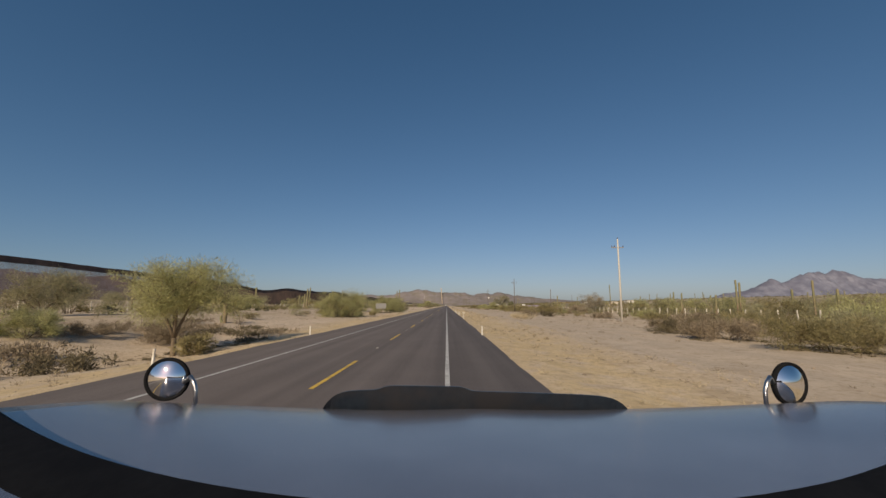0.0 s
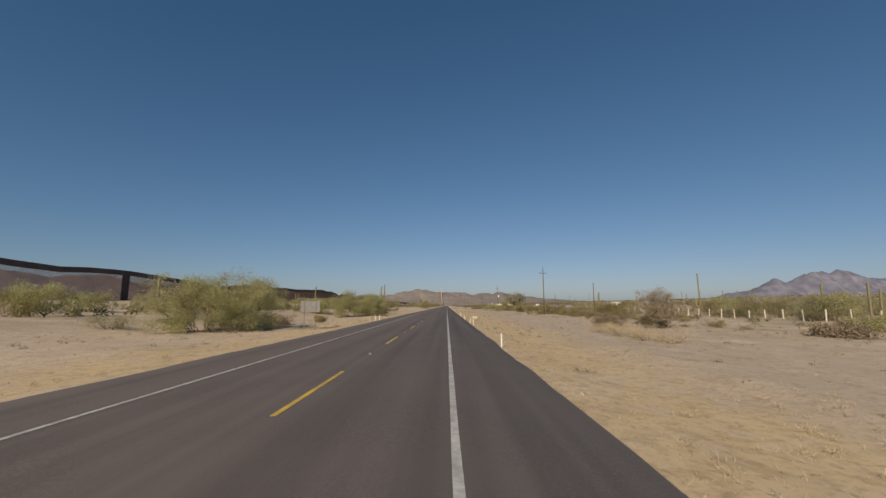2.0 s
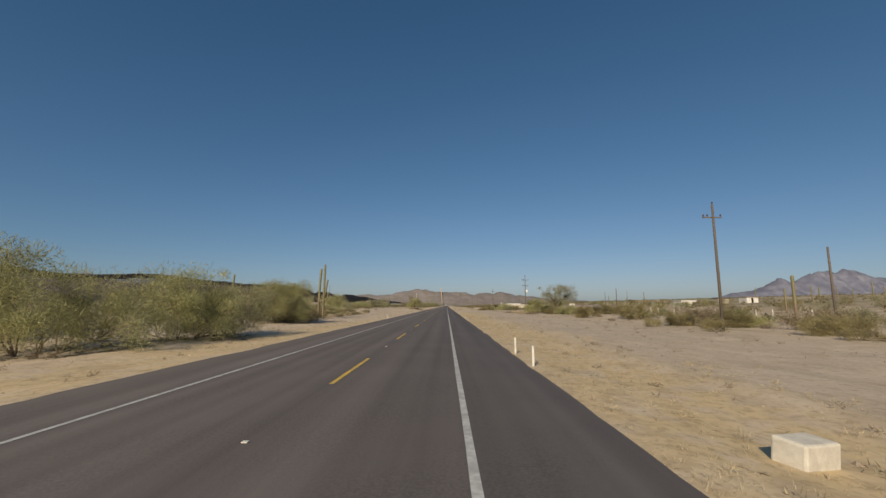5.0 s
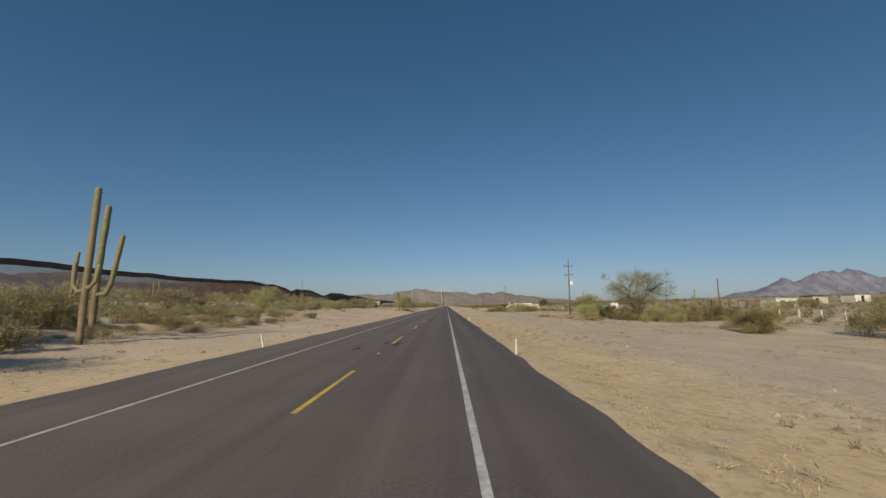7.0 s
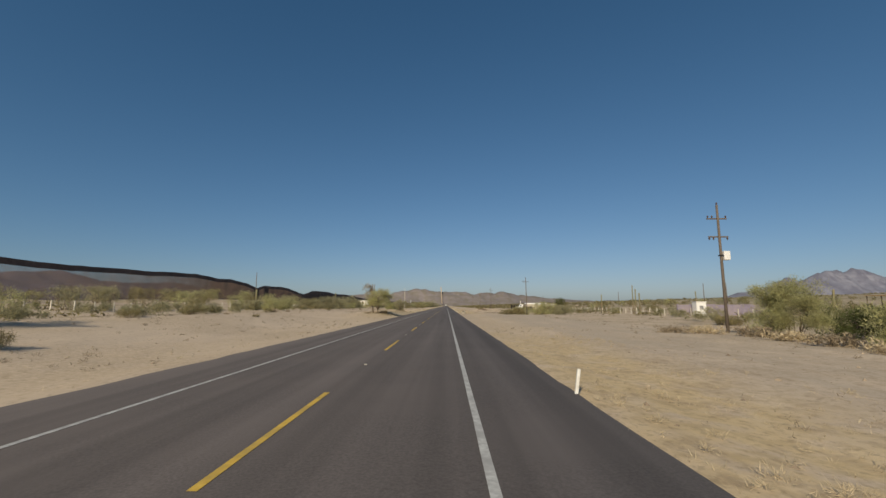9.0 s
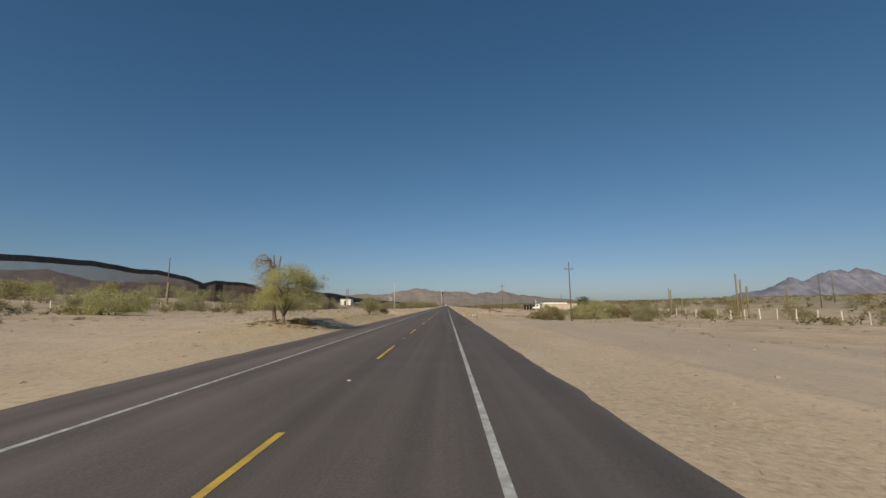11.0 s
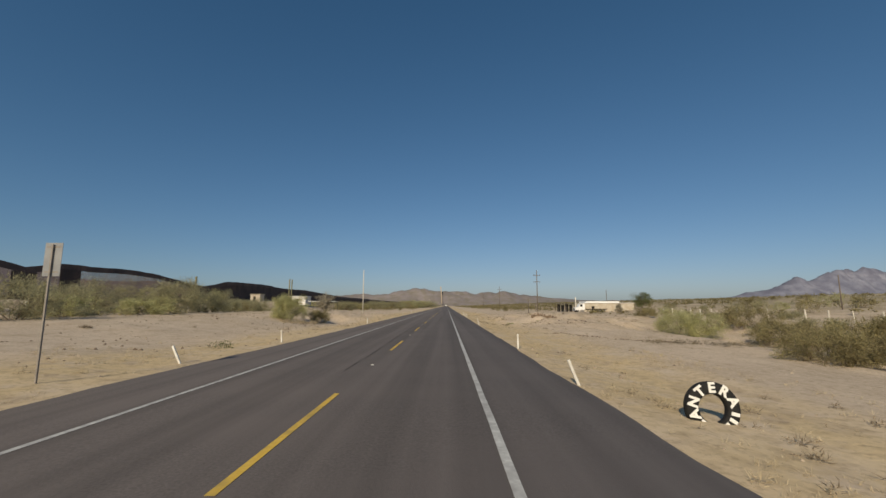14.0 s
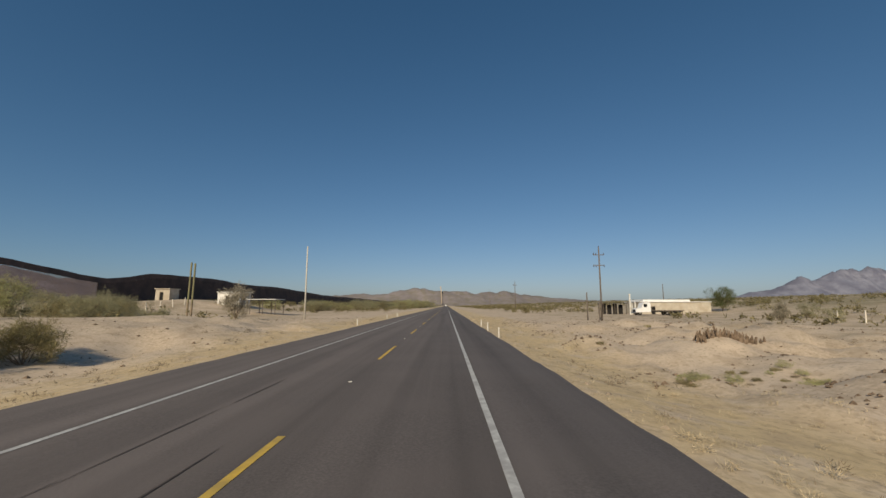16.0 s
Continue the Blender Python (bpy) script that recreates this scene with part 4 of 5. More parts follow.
scatter_shrubs(40, -68, -42, 200, 340, (3, 2, 2, 3))
scatter_shrubs(30, -68, -40, 340, 470, (3, 2, 2, 3))
scatter_shrubs(14, -40, -24, 250, 440, (2, 3, 0, 0), 0.4, 0.8)
scatter_shrubs(64, 27, 55, 24, 150, (4, 4, 1, 1), 0.35, 0.85)
scatter_shrubs(50, 58, 76, 20, 150, (4, 1, 4, 2), 0.8, 1.6)
scatter_shrubs(60, 34, 60, 150, 300, (4, 2, 2, 2), 0.7, 1.5)
scatter_shrubs(34, 24, 38, 90, 230, (3, 3, 0, 0), 0.5, 1.0)
scatter_shrubs(56, 38, 62, 300, 470, (4, 2, 2, 2), 0.7, 1.4)
scatter_shrubs(9, 8, 30, 394, 440, (1, 4, 0, 0), 0.2, 0.4)
scatter_shrubs(34, 8.6, 14.5, 400.2, 403.2, (2, 2, 3, 1), 0.10, 0.22)
v, i = leaf_cloud(np.random.RandomState(31), scrub, len(scrub) * 165, 0.22, 0.044, 0.8)
tagged(new("desert_scrub", cloud_mesh("desert_scrub", v, i, MESQ_LEAF)), "low grey-green scrub along the ranch fences", "scrub", kind="stuff")

straw = make_tree("dry_grass_clump", "tall straw-coloured dry grass clump on the verge", 15.0, 75.5, 2.6, 1.0, 205, STRAW, 0, 2990, group="dry grass clumps", blade=(0.24, 0.008))
for x, y, q in ((14.2, 77.5, 1.0), (14.8, 79.5, 1.2), (14.2, 81.5, 1.1), (14.9, 83.5, 1.2), (14.4, 86, 1.0), (14.7, 88.5, 0.9)):
    copy_thing(straw, Matrix.LocRotScale((x, y, gz(x, y) - 0.04), Euler((0, 0, x * 9)), (q, q, q * 0.9)))

for k in range(30):
    y = 192.5 + 1.5 * k + rd.uniform(-0.6, 0.6)
    x, q = -20.6 - 2.2 * rd.random() - 0.03 * (y - 192), rd.uniform(0.4, 0.75)
    copy_thing(straw, Matrix.LocRotScale((x, y, gz(x, y) - 0.04), Euler((0, 0, x * 9)), (q, q, q * rd.uniform(0.7, 1.1))))
for x, y, q in ((-21.8, 397.5, 0.8), (-22.6, 396.0, 0.9), (-21.0, 399.5, 0.7), (-23.4, 394.8, 0.7)):
    copy_thing(straw, Matrix.LocRotScale((x, y, gz(x, y) - 0.04), Euler((0, 0, x * 9)), (q, q, q * 0.8)))
tuft = make_tree("grass_tuft", "low straw-coloured dry grass tuft on the verge", -13.6, 347, 0.9, 0.32, 206, STRAW, 0, 220, group="dry grass tufts", blade=(0.15, 0.008))
for n, x0, x1, y0, y1 in ((34, -16, -11.6, 92, 128), (14, -16, -11.8, 340, 356), (14, -15, -11.4, 392, 420), (46, 4, 10.5, 20, 130), (40, 3.8, 8.5, 130, 250), (16, 4, 9, 345, 370), (34, 4.5, 14, 388, 430)):
    for _ in range(n):
        x, y, q = rd.uniform(x0, x1), rd.uniform(y0, y1), rd.uniform(0.25, 0.65)
        copy_thing(tuft, Matrix.LocRotScale((x, y, gz(x, y) - 0.03), Euler((0, 0, rd.uniform(0, 6.28))), (q, q, q * rd.uniform(0.7, 1.2))))
make_tree("small_bush", "small dark green plant on sand", -13.0, 359, 1.3, 0.45, 255, DARK_LEAF, 0, 1500, blade=(0.1, 0.02))

# repeats of palo verde trees in the scrub
TREES = [make_tree("palo_verde_tree", "yellow-green palo verde tree among desert scrub", 62, 66, 7.0, 4.6, 210, PV_LEAF, 0.08, 2400, blade=(0.42, 0.037), group="palo verde trees in scrub"),
         make_tree("palo_verde_tree", "olive-green palo verde tree among desert scrub", 70, 92, 6.4, 4.2, 211, CREOSOTE, 0.06, 2400, blade=(0.42, 0.037), group="palo verde trees in scrub"),
         make_tree("palo_verde_tree", "grey-green mesquite tree among desert scrub", 58, 112, 6.0, 4.4, 212, MESQ_LEAF, 0.08, 2400, blade=(0.42, 0.037), group="palo verde trees in scrub")]
for n, x0, x1, y0, y1 in ((76, 58, 115, 35, 190), (16, 64, 120, 180, 300), (44, 52, 120, 300, 470), (14, -94, -44, 30, 150), (34, -94, -50, 215, 350), (22, -94, -50, 340, 470), (22, -122, -106, 150, 480)):
    for _ in range(n):
        x, y = rd.uniform(x0, x1), rd.uniform(y0, y1)
        q = rd.uniform(0.6, 1.1) * (1.05 if x < 0 else 1 if y < 180 else 0.75)
        copy_thing(rd.choice(TREES), Matrix.LocRotScale((x, y, gz(x, y) - 0.05), Euler((0, 0, rd.uniform(0, 6.28))), (q, q, q)))

# thickets that close the view beside the far road
for k in range(34):
    q = (k + rd.random()) / 34
    x, y = -62 + 42 * q + rd.uniform(-5, 5), 545 + 330 * q ** 1.3 + rd.uniform(-15, 15)
    e = (0.95 + 0.75 * q) * rd.uniform(0.8, 1.15)
    copy_thing(TREES[(0, 2, 1, 2)[k % 4]], Matrix.LocRotScale((x, y, gz(x, y) - 0.05), Euler((0, 0, rd.uniform(0, 6.28))), (e * 1.7, e * 1.7, e)))

# far scrub, nobody could count it
rs = np.random.RandomState(8)
cl = []
while len(cl) < 21000:
    u = rs.rand()
    if u < 0.52:
        x, y = 44 + 700 * rs.rand() ** 2.0, rs.uniform(0, 1500)
    elif u < 0.72:
        x, y = -rs.uniform(76, 420), rs.uniform(20, 1300)
    elif u < 0.78:
        x, y = -rs.uniform(40, 68), rs.uniform(20, 520)
    else:
        x, y = rs.choice((-1, 1)) * (22 + 130 * rs.rand() ** 1.3), 520 + 1500 * rs.rand() ** 1.3
    if vnoise(x / 25, y / 25, 66) < rs.uniform(-0.9, 0.5):
        continue
    if 40 < x < 80 and 470 < y < 520 or -70 < x < -40 and 470 < y < 500:
        continue
    r = rs.uniform(0.5, 1.5) * (1.3 if y > 520 else 1) * (0.75 if abs(x) < 70 and y < 520 else 1)
    for _ in range(3):
        cl.append(((x + rs.normal() * r * 0.7, y + rs.normal() * r * 0.7, gz(x, y) + r * rs.uniform(0.25, 0.8)), r * rs.uniform(0.4, 0.8)))
v, i = leaf_cloud(rs, cl, 300000, 0.6, 0.155, 0.75)
tagged(new("far_scrub", cloud_mesh("far_scrub", v, i, CREOSOTE)), "far spread of olive desert scrub", "scrub", kind="stuff")

# dry grass along the pavement and loose stones
rs = np.random.RandomState(12)
n = 85000
side = rs.rand(n) < 0.62
x = np.where(side, 2.8 + 8.0 * rs.rand(n) ** 1.3, -10.3 - 8.0 * rs.rand(n) ** 1.5)
y = rs.uniform(-4, 470, n)
bare = ((y > 262) & (y < 338) & side) | ((y > 205) & (y < 300) & ~side)
keep = (fbm(x / 2.2, y / 2.2, 2, 71) > rs.uniform(-0.6, 0.7, n)) & ~(bare & (rs.rand(n) < 0.93))
x, y = x[keep], y[keep]
blades = 7
big = np.repeat(rs.uniform(0.45, 1.4, len(x)) ** 1.5, blades)
x, y = np.repeat(x, blades), np.repeat(y, blades)
n = len(x)
a = rs.uniform(0, 6.28, n)
out = rs.uniform(0, 0.13, n) * big
x, y = x + np.cos(a) * out, y + np.sin(a) * out
hgt = rs.uniform(0.02, 0.075, n) * big
lean = np.stack([np.cos(a), np.sin(a)], -1) * (rs.uniform(0.0, 0.11, n) * big)[:, None] + rs.normal(scale=0.03, size=(n, 2))
w = rs.uniform(0.004, 0.010, n)
z = height(x, y) - 0.01
a = a + 1.57
v = np.stack([np.stack([x - np.cos(a) * w, y - np.sin(a) * w, z], -1), np.stack([x + np.cos(a) * w, y + np.sin(a) * w, z], -1),
              np.stack([x + lean[:, 0], y + lean[:, 1], z + hgt], -1)], 1).reshape(-1, 3)
tagged(new("dry_grass", cloud_mesh("dry_grass", v, np.arange(n * 3).reshape(-1, 3), STRAW)), "short straw-coloured dead grass by the road", "grass", kind="stuff")


# dead leaves and twigs laid where tree shadows fall, to darken and brown them
rs = np.random.RandomState(37)
cl = []
for x, y, r in ((-14.1, 298.5, 2.6), (-13.2, 300.5, 2.4), (-12.6, 302.5, 2.0), (-19.7, 30.5, 3.4), (-18.6, 33.5, 3.0), (-17.6, 36.5, 2.6), (-21.5, 90, 3.5), (-20, 95, 3.0), (-21, 142, 4.0), (-18, 150, 3.2),
                (-14.2, 338, 1.5), (-13.6, 339.8, 1.2), (-24.6, 400, 2.4), (31.4, 237, 4.0), (28.2, 252, 2.5), (22, 24, 3), (21, 31, 3), (21.5, 38, 3), (-25.5, 189, 3.0), (-33, 242.5, 2.6), (-23.5, 104, 3)):
    for _ in range(int(26 * r)):
        a, q = rs.uniform(0, 6.28), r * math.sqrt(rs.rand())
        px, py = x + q * math.cos(a), y + q * math.sin(a)
        cl.append(((px, py, gz(px, py) + 0.015), rs.uniform(0.12, 0.34)))
v, i = leaf_cloud(rs, cl, len(cl) * 46, 0.10, 0.012, 0.10)
tagged(new("leaf_litter", cloud_mesh("leaf_litter", v, i, BROWN_LEAF)), "dead leaves and twigs browning the shadows of roadside trees", "litter", kind="stuff")

# grass clumps on the verges, in loose drifts
rs = np.random.RandomState(29)
n = 16000
side = rs.rand(n) < 0.66
x = np.where(side, 3.2 + 7.6 * rs.rand(n) ** 1.1, -10.7 - 8.5 * rs.rand(n) ** 1.2)
y = rs.uniform(0, 470, n)
bare = ((y > 258) & (y < 340) & side) | ((y > 128) & (y < 335) & ~side)
keep = (fbm(x / 3.2, y / 5, 2, 97) > rs.uniform(-0.35, 0.9, n)) & ~(bare & (rs.rand(n) < 0.95))
x, y = x[keep], y[keep]
cl = [((a, b, gz(a, b) + 0.04), r) for a, b, r in zip(x, y, 0.06 + 0.20 * rs.rand(len(x)) ** 2)]
v, i = leaf_cloud(rs, cl, len(cl) * 28, 0.10, 0.006, 0.45)
tagged(new("verge_grass", cloud_mesh("verge_grass", v, i, STRAW)), "straw-coloured grass clumps on the road verge", "grass", kind="stuff")

# small dead tufts strewn over the sand, their brown also painting shadows of clods
rs = np.random.RandomState(19)
n = 22000
x = np.where(rs.rand(n) < 0.62, 4 + 40 * rs.rand(n) ** 1.2, -12 - 34 * rs.rand(n) ** 1.2)
y = rs.uniform(0, 470, n)
keep = (fbm(x / 9, y / 9, 2, 91) > rs.uniform(-0.7, 0.8, n)) & ~((x > 0) & (x < 19) & (y > 262) & (y < 338)) & ~((x > 10) & (x < 19) & (rs.rand(n) < 0.7))
x, y = x[keep], y[keep]
cl = [((a, b, gz(a, b) + 0.03), r) for a, b, r in zip(x, y, 0.06 + 0.26 * rs.rand(len(x)) ** 3)]
v, i = leaf_cloud(rs, cl, len(cl) * 14, 0.12, 0.011, 0.5)
tagged(new("dead_tufts", cloud_mesh("dead_tufts", v, i, DRY_LEAF)), "small dead tufts doubling as clod shadows on sand", "tufts", kind="stuff")


def stones(n, rs, place):
    """Small angular lumps; place gives x, y and size of each."""
    vs, fs = [], []
    unit = [(1, 0, 0), (-1, 0, 0), (0, 1, 0), (0, -1, 0), (0, 0, 0.7), (0, 0, -0.4)]
    tri = [(0, 2, 4), (2, 1, 4), (1, 3, 4), (3, 0, 4), (2, 0, 5), (1, 2, 5), (3, 1, 5), (0, 3, 5)]
    for _ in range(n):
        x, y, s = place(rs)
        z, q, o = gz(x, y), rs.uniform(0, 6.28), len(vs)
        for ux, uy, uz in unit:
            k = s * rs.uniform(0.7, 1.3)
            vs.append((x + (ux * math.cos(q) - uy * math.sin(q)) * k, y + (ux * math.sin(q) + uy * math.cos(q)) * k, z + uz * k))
        fs += [tuple(o + t for t in f) for f in tri]
    return vs, fs


def strewn(rs):
    x = 3.5 + 30 * rs.rand() ** 1.3 if rs.rand() < 0.6 else -11 - 25 * rs.rand() ** 1.3
    return x, rs.uniform(0, 470), 0.025 + 0.09 * rs.rand() ** 4


def bank_lump(rs):
    """Clods on the eroded banks, in loose drifts."""
    while True:
        x, y = (rs.uniform(6.5, 34), rs.uniform(390, 440)) if rs.rand() < 0.75 else (rs.uniform(-32, -12.5), rs.uniform(300, 430))
        if vnoise(x / 3.0, y / 3.0, 88) > rs.uniform(-0.1, 0.7):
            return x, y, 0.03 + 0.13 * rs.rand() ** 3


def debris(rs):
    """A line of broken sticks and clods along an old track."""
    q = rs.rand()
    return 8.2 + 9.5 * q + rs.normal() * 0.12, 373.5 - 7.2 * q ** 0.7 + rs.normal() * 0.16, 0.02 + 0.07 * rs.rand() ** 2


tagged(new("track_debris", mesh_of("track_debris", *stones(420, np.random.RandomState(17), debris), ROCK)), "dark broken debris along an old dirt track", "debris", kind="stuff")
for k, (x, y, w) in enumerate(((14.5, 366.2, 1.8), (16.4, 366.0, 2.4), (18.6, 365.4, 2.2), (20.8, 366.4, 2.6))):
    make_tree("dead_brush", "dark charred brushwood beside a dirt track", x, y, w, 0.32, 290 + k, BROWN_LEAF, 0, 1400, blade=(0.2, 0.012))
tagged(new("loose_stones", mesh_of("loose_stones", *stones(4200, np.random.RandomState(15), strewn), STONE)), "scattered pale stones on sand", "stones", kind="stuff")
tagged(new("earth_clods", mesh_of("earth_clods", *stones(2600, np.random.RandomState(16), bank_lump), ROCK)), "dark earth clods on eroded banks", "clods", kind="stuff")

# ---- saguaros ----
saguaro(-21.7, 191.8, [
    ("trunk", ((0, 0, 0), (0, 0, 2.2), (0.02, 0, 4.2), (0.05, 0, 6.6), (0.1, 0, 9.6)), 0.19),
    ("trunk", ((-1.6, 2.6, 0), (-1.6, 2.6, 2.2), (-1.58, 2.6, 4.3), (-1.5, 2.6, 6.4), (-1.35, 2.6, 9.1)), 0.2),
    ("arm", ((0.1, 0, 3.5), (-0.35, -0.1, 3.4), (-0.68, -0.1, 3.8), (-0.7, -0.1, 5.0)), 0.13),
    ("arm", ((-1.5, 2.6, 3.3), (-0.85, 2.5, 3.35), (-0.55, 2.5, 4.0), (-0.35, 2.5, 5.4), (-0.1, 2.5, 7.1)), 0.155),
    ("arm", ((0.1, -0.1, 3.7), (0.5, -0.35, 3.6), (0.8, -0.3, 4.0), (0.85, -0.2, 4.9)), 0.115)], "tall saguaro cacti with brown corky feet and upturned arms")
saguaro(-58.5, 231, [("trunk", ((0, 0, 0), (0.15, 0, 3), (0.3, 0, 6), (0.6, 0, 10.6)), 0.24),
                     ("arm", ((0.2, 0, 3.9), (0.75, 0, 4.0), (1.0, 0, 4.6), (1.05, 0, 6.2)), 0.19)], "tall slim saguaro cactus in front of the wall")
saguaro(-55.5, 165, [("trunk", ((0, 0, 0), (0.1, 0, 4), (0.25, 0, 8.8)), 0.26),
                     ("trunk", ((0.8, 0.3, 0), (0.85, 0.3, 4), (1.2, 0.3, 9.3)), 0.24),
                     ("arm", ((0.1, 0, 3.9), (0.7, 0, 3.8), (1.4, 0.3, 4.2), (1.5, 0.3, 5.2)), 0.18)], "pair of tall saguaro columns in front of the wall")
saguaro(-55, 161, [("trunk", ((0, 0, 0), (0, 0, 3.2), (0.05, 0, 6.4)), 0.28)], "single plain saguaro column")
saguaro(-64, 139, [("trunk", ((0, 0, 0), (0.05, 0, 4), (0.1, 0, 7.4)), 0.3), ("arm", ((0, 0, 3), (-0.7, 0, 3), (-0.95, 0, 3.6), (-0.95, 0, 5.6)), 0.2),
                   ("arm", ((0, 0, 2.4), (0.6, 0, 2.5), (0.8, 0, 3.1), (0.85, 0, 4.9)), 0.2)], "branched saguaro cactus in front of the wall")
saguaro(-50, 141, [("trunk", ((0, 0, 0), (0, 0, 3), (0.05, 0, 5.6)), 0.22)], "single plain saguaro column")
saguaro(-48, 460, [("trunk", ((0, 0, 0), (0, 0, 4), (0.1, 0, 10.2)), 0.16), ("trunk", ((0.75, 0, 0), (0.75, 0, 4), (0.8, 0, 10)), 0.16)],
        "pair of straight saguaro columns", lower=0.3)
saguaro(-69.4, 365.6, [("trunk", ((0, 0, 0), (0.05, 0, 3), (0.15, 0, 6.2)), 0.3)], "thick plain saguaro column beside a thin pole")
saguaro(-89.4, 292.5, [("trunk", ((0, 0, 0), (0.05, 0, 3), (0.1, 0, 6.3)), 0.24), ("trunk", ((1.7, 0, 0), (1.75, 0, 3), (1.7, 0, 6.6)), 0.22)], "pair of plain saguaro columns near the wall")
saguaro(-57.8, 429.5, [("trunk", ((0, 0, 0), (0.05, 0, 4), (0.12, 0, 8.8)), 0.19)], "single plain saguaro column")
saguaro(53.6, 136, [("trunk", ((0, 0, 0), (0, 0, 4), (-0.1, 0, 9.3)), 0.13), ("arm", ((0, 0, 2.6), (0.7, 0, 2.6), (1.0, 0, 3.2), (1.0, 0, 5.0)), 0.2),
                    ("arm", ((0, 0, 2.2), (-0.6, 0, 2.3), (-0.8, 0, 2.9), (-0.8, 0, 3.9)), 0.2)], "saguaro cactus with two short arms among scrub")
saguaro(60, 351, [("trunk", ((0, 0, 0), (0, 0, 5), (0, 0, 9.2)), 0.15), ("trunk", ((0.95, 0.2, 0), (0.95, 0.2, 4), (1.0, 0.2, 8.0)), 0.15),
                  ("trunk", ((2.1, 0, 0), (2.1, 0, 4), (2.1, 0, 6.6)), 0.18)], "stand of three straight saguaro columns")
for x, y, h in ((55.5, 372, 4.2), (58, 373, 6.4), (60.3, 372, 4.2)):
    saguaro(x, y, [("trunk", ((0, 0, 0), (0, 0, h / 2), (0.05, 0, h)), 0.17)], "single plain saguaro column")
saguaro(47, 176, [("trunk", ((0, 0, 0), (0, 0, 3), (0, 0, 6.5)), 0.2), ("arm", ((0, 0, 2.8), (0.5, 0, 2.8), (0.7, 0, 3.4), (0.7, 0, 5.2)), 0.16)], "saguaro cactus with one arm among scrub")
saguaro(-29.2, 55.1, [("trunk", ((0, 0, 0), (0.02, 0, 1.4), (0.05, 0, 2.9)), 0.27), ("arm", ((0.05, 0, 0.5), (-0.4, 0, 0.45), (-0.5, 0, 0.8), (-0.5, 0, 1.1)), 0.16)],
        "short stout saguaro cactus with a brown corky skin", lower=0.9)
saguaro(-62, 81.7, [("trunk", ((0, 0, 0), (0, 0, 4), (0.05, 0, 8.2)), 0.17)], "single plain saguaro column")
saguaro(-58.5, 86.2, [("trunk", ((0, 0, 0), (0, 0, 3.5), (0.15, 0, 7.4)), 0.27)], "single plain saguaro column")
saguaro(-62, 89.0, [("trunk", ((0, 0, 0), (0, 0, 4), (0.2, 0, 9.2)), 0.18)], "single plain saguaro column")
saguaro(57.5, 82.5, [("trunk", ((0, 0, 0), (0, 0, 4), (0, 0, 7.4)), 0.17), ("trunk", ((0.8, 0.3, 0), (0.8, 0.3, 3), (0.9, 0.3, 6.9)), 0.19)], "pair of straight saguaro columns")
for x, y, h in ((63, 76, 5.4), (66, 75, 6.9), (54.6, 97, 3.2), (57.5, 89, 4.6), (61, 108, 5.6), (66, 121, 6.2), (60, 64, 5.0)):
    saguaro(x, y, [("trunk", ((0, 0, 0), (0, 0, h / 2), (0.05, 0, h)), 0.18)], "single plain saguaro column")
for k in range(20):
    x, y = rd.uniform(74, 210), rd.uniform(40, 430)
    h = rd.uniform(4.5, 8.0)
    saguaro(x, y, [("trunk", ((0, 0, 0), (0, 0, h / 2), (rd.uniform(-0.2, 0.2), 0, h)), 0.19)], "distant plain saguaro column among scrub")
for x, y, h in ((-57, 169, 4.6), (-58.5, 173, 3.6), (-60, 178, 4.2)):
    saguaro(x, y, [("trunk", ((0, 0, 0), (0, 0, h / 2), (0.05, 0, h)), 0.19)], "one of a stand of short saguaro columns")


# ---- fences, posts, poles ----
def ranch_fence(x, y0, y1, pitch, h, label, skip=0.06):
    f = thing("ranch_fence", pose(x, 0, 0), label, "fence")
    b = boxed(-0.075, 0.075, -0.075, 0.075, -0.3, h, bevel=0.02)
    me = bpy.data.meshes.new("post")
    b.to_mesh(me)
    b.free()
    me.materials.append(FENCE_CONC)
    ys = [y for y in np.arange(y0, y1, pitch) if rd.random() > skip]
    for y in ys:
        part("post", me, parent=f, at=pose(0, y, gz(x, y), rd.gauss(0, 2.5), rd.gauss(0, 2.5), rd.uniform(-10, 10)))
    for q in (0.35, 0.62, 0.9):
        part("wire", mesh_of("wire", *tube([(0.0, y, gz(x, y) + h * q) for y in ys], [0.004] * len(ys), 4), WIRE), parent=f)


ranch_fence(-60, 10, 480, 4.0, 1.7, "ranch fence of pale concrete posts with wire")
ranch_fence(56, 20, 447, 3.9, 1.8, "ranch fence of pale concrete posts with wire")

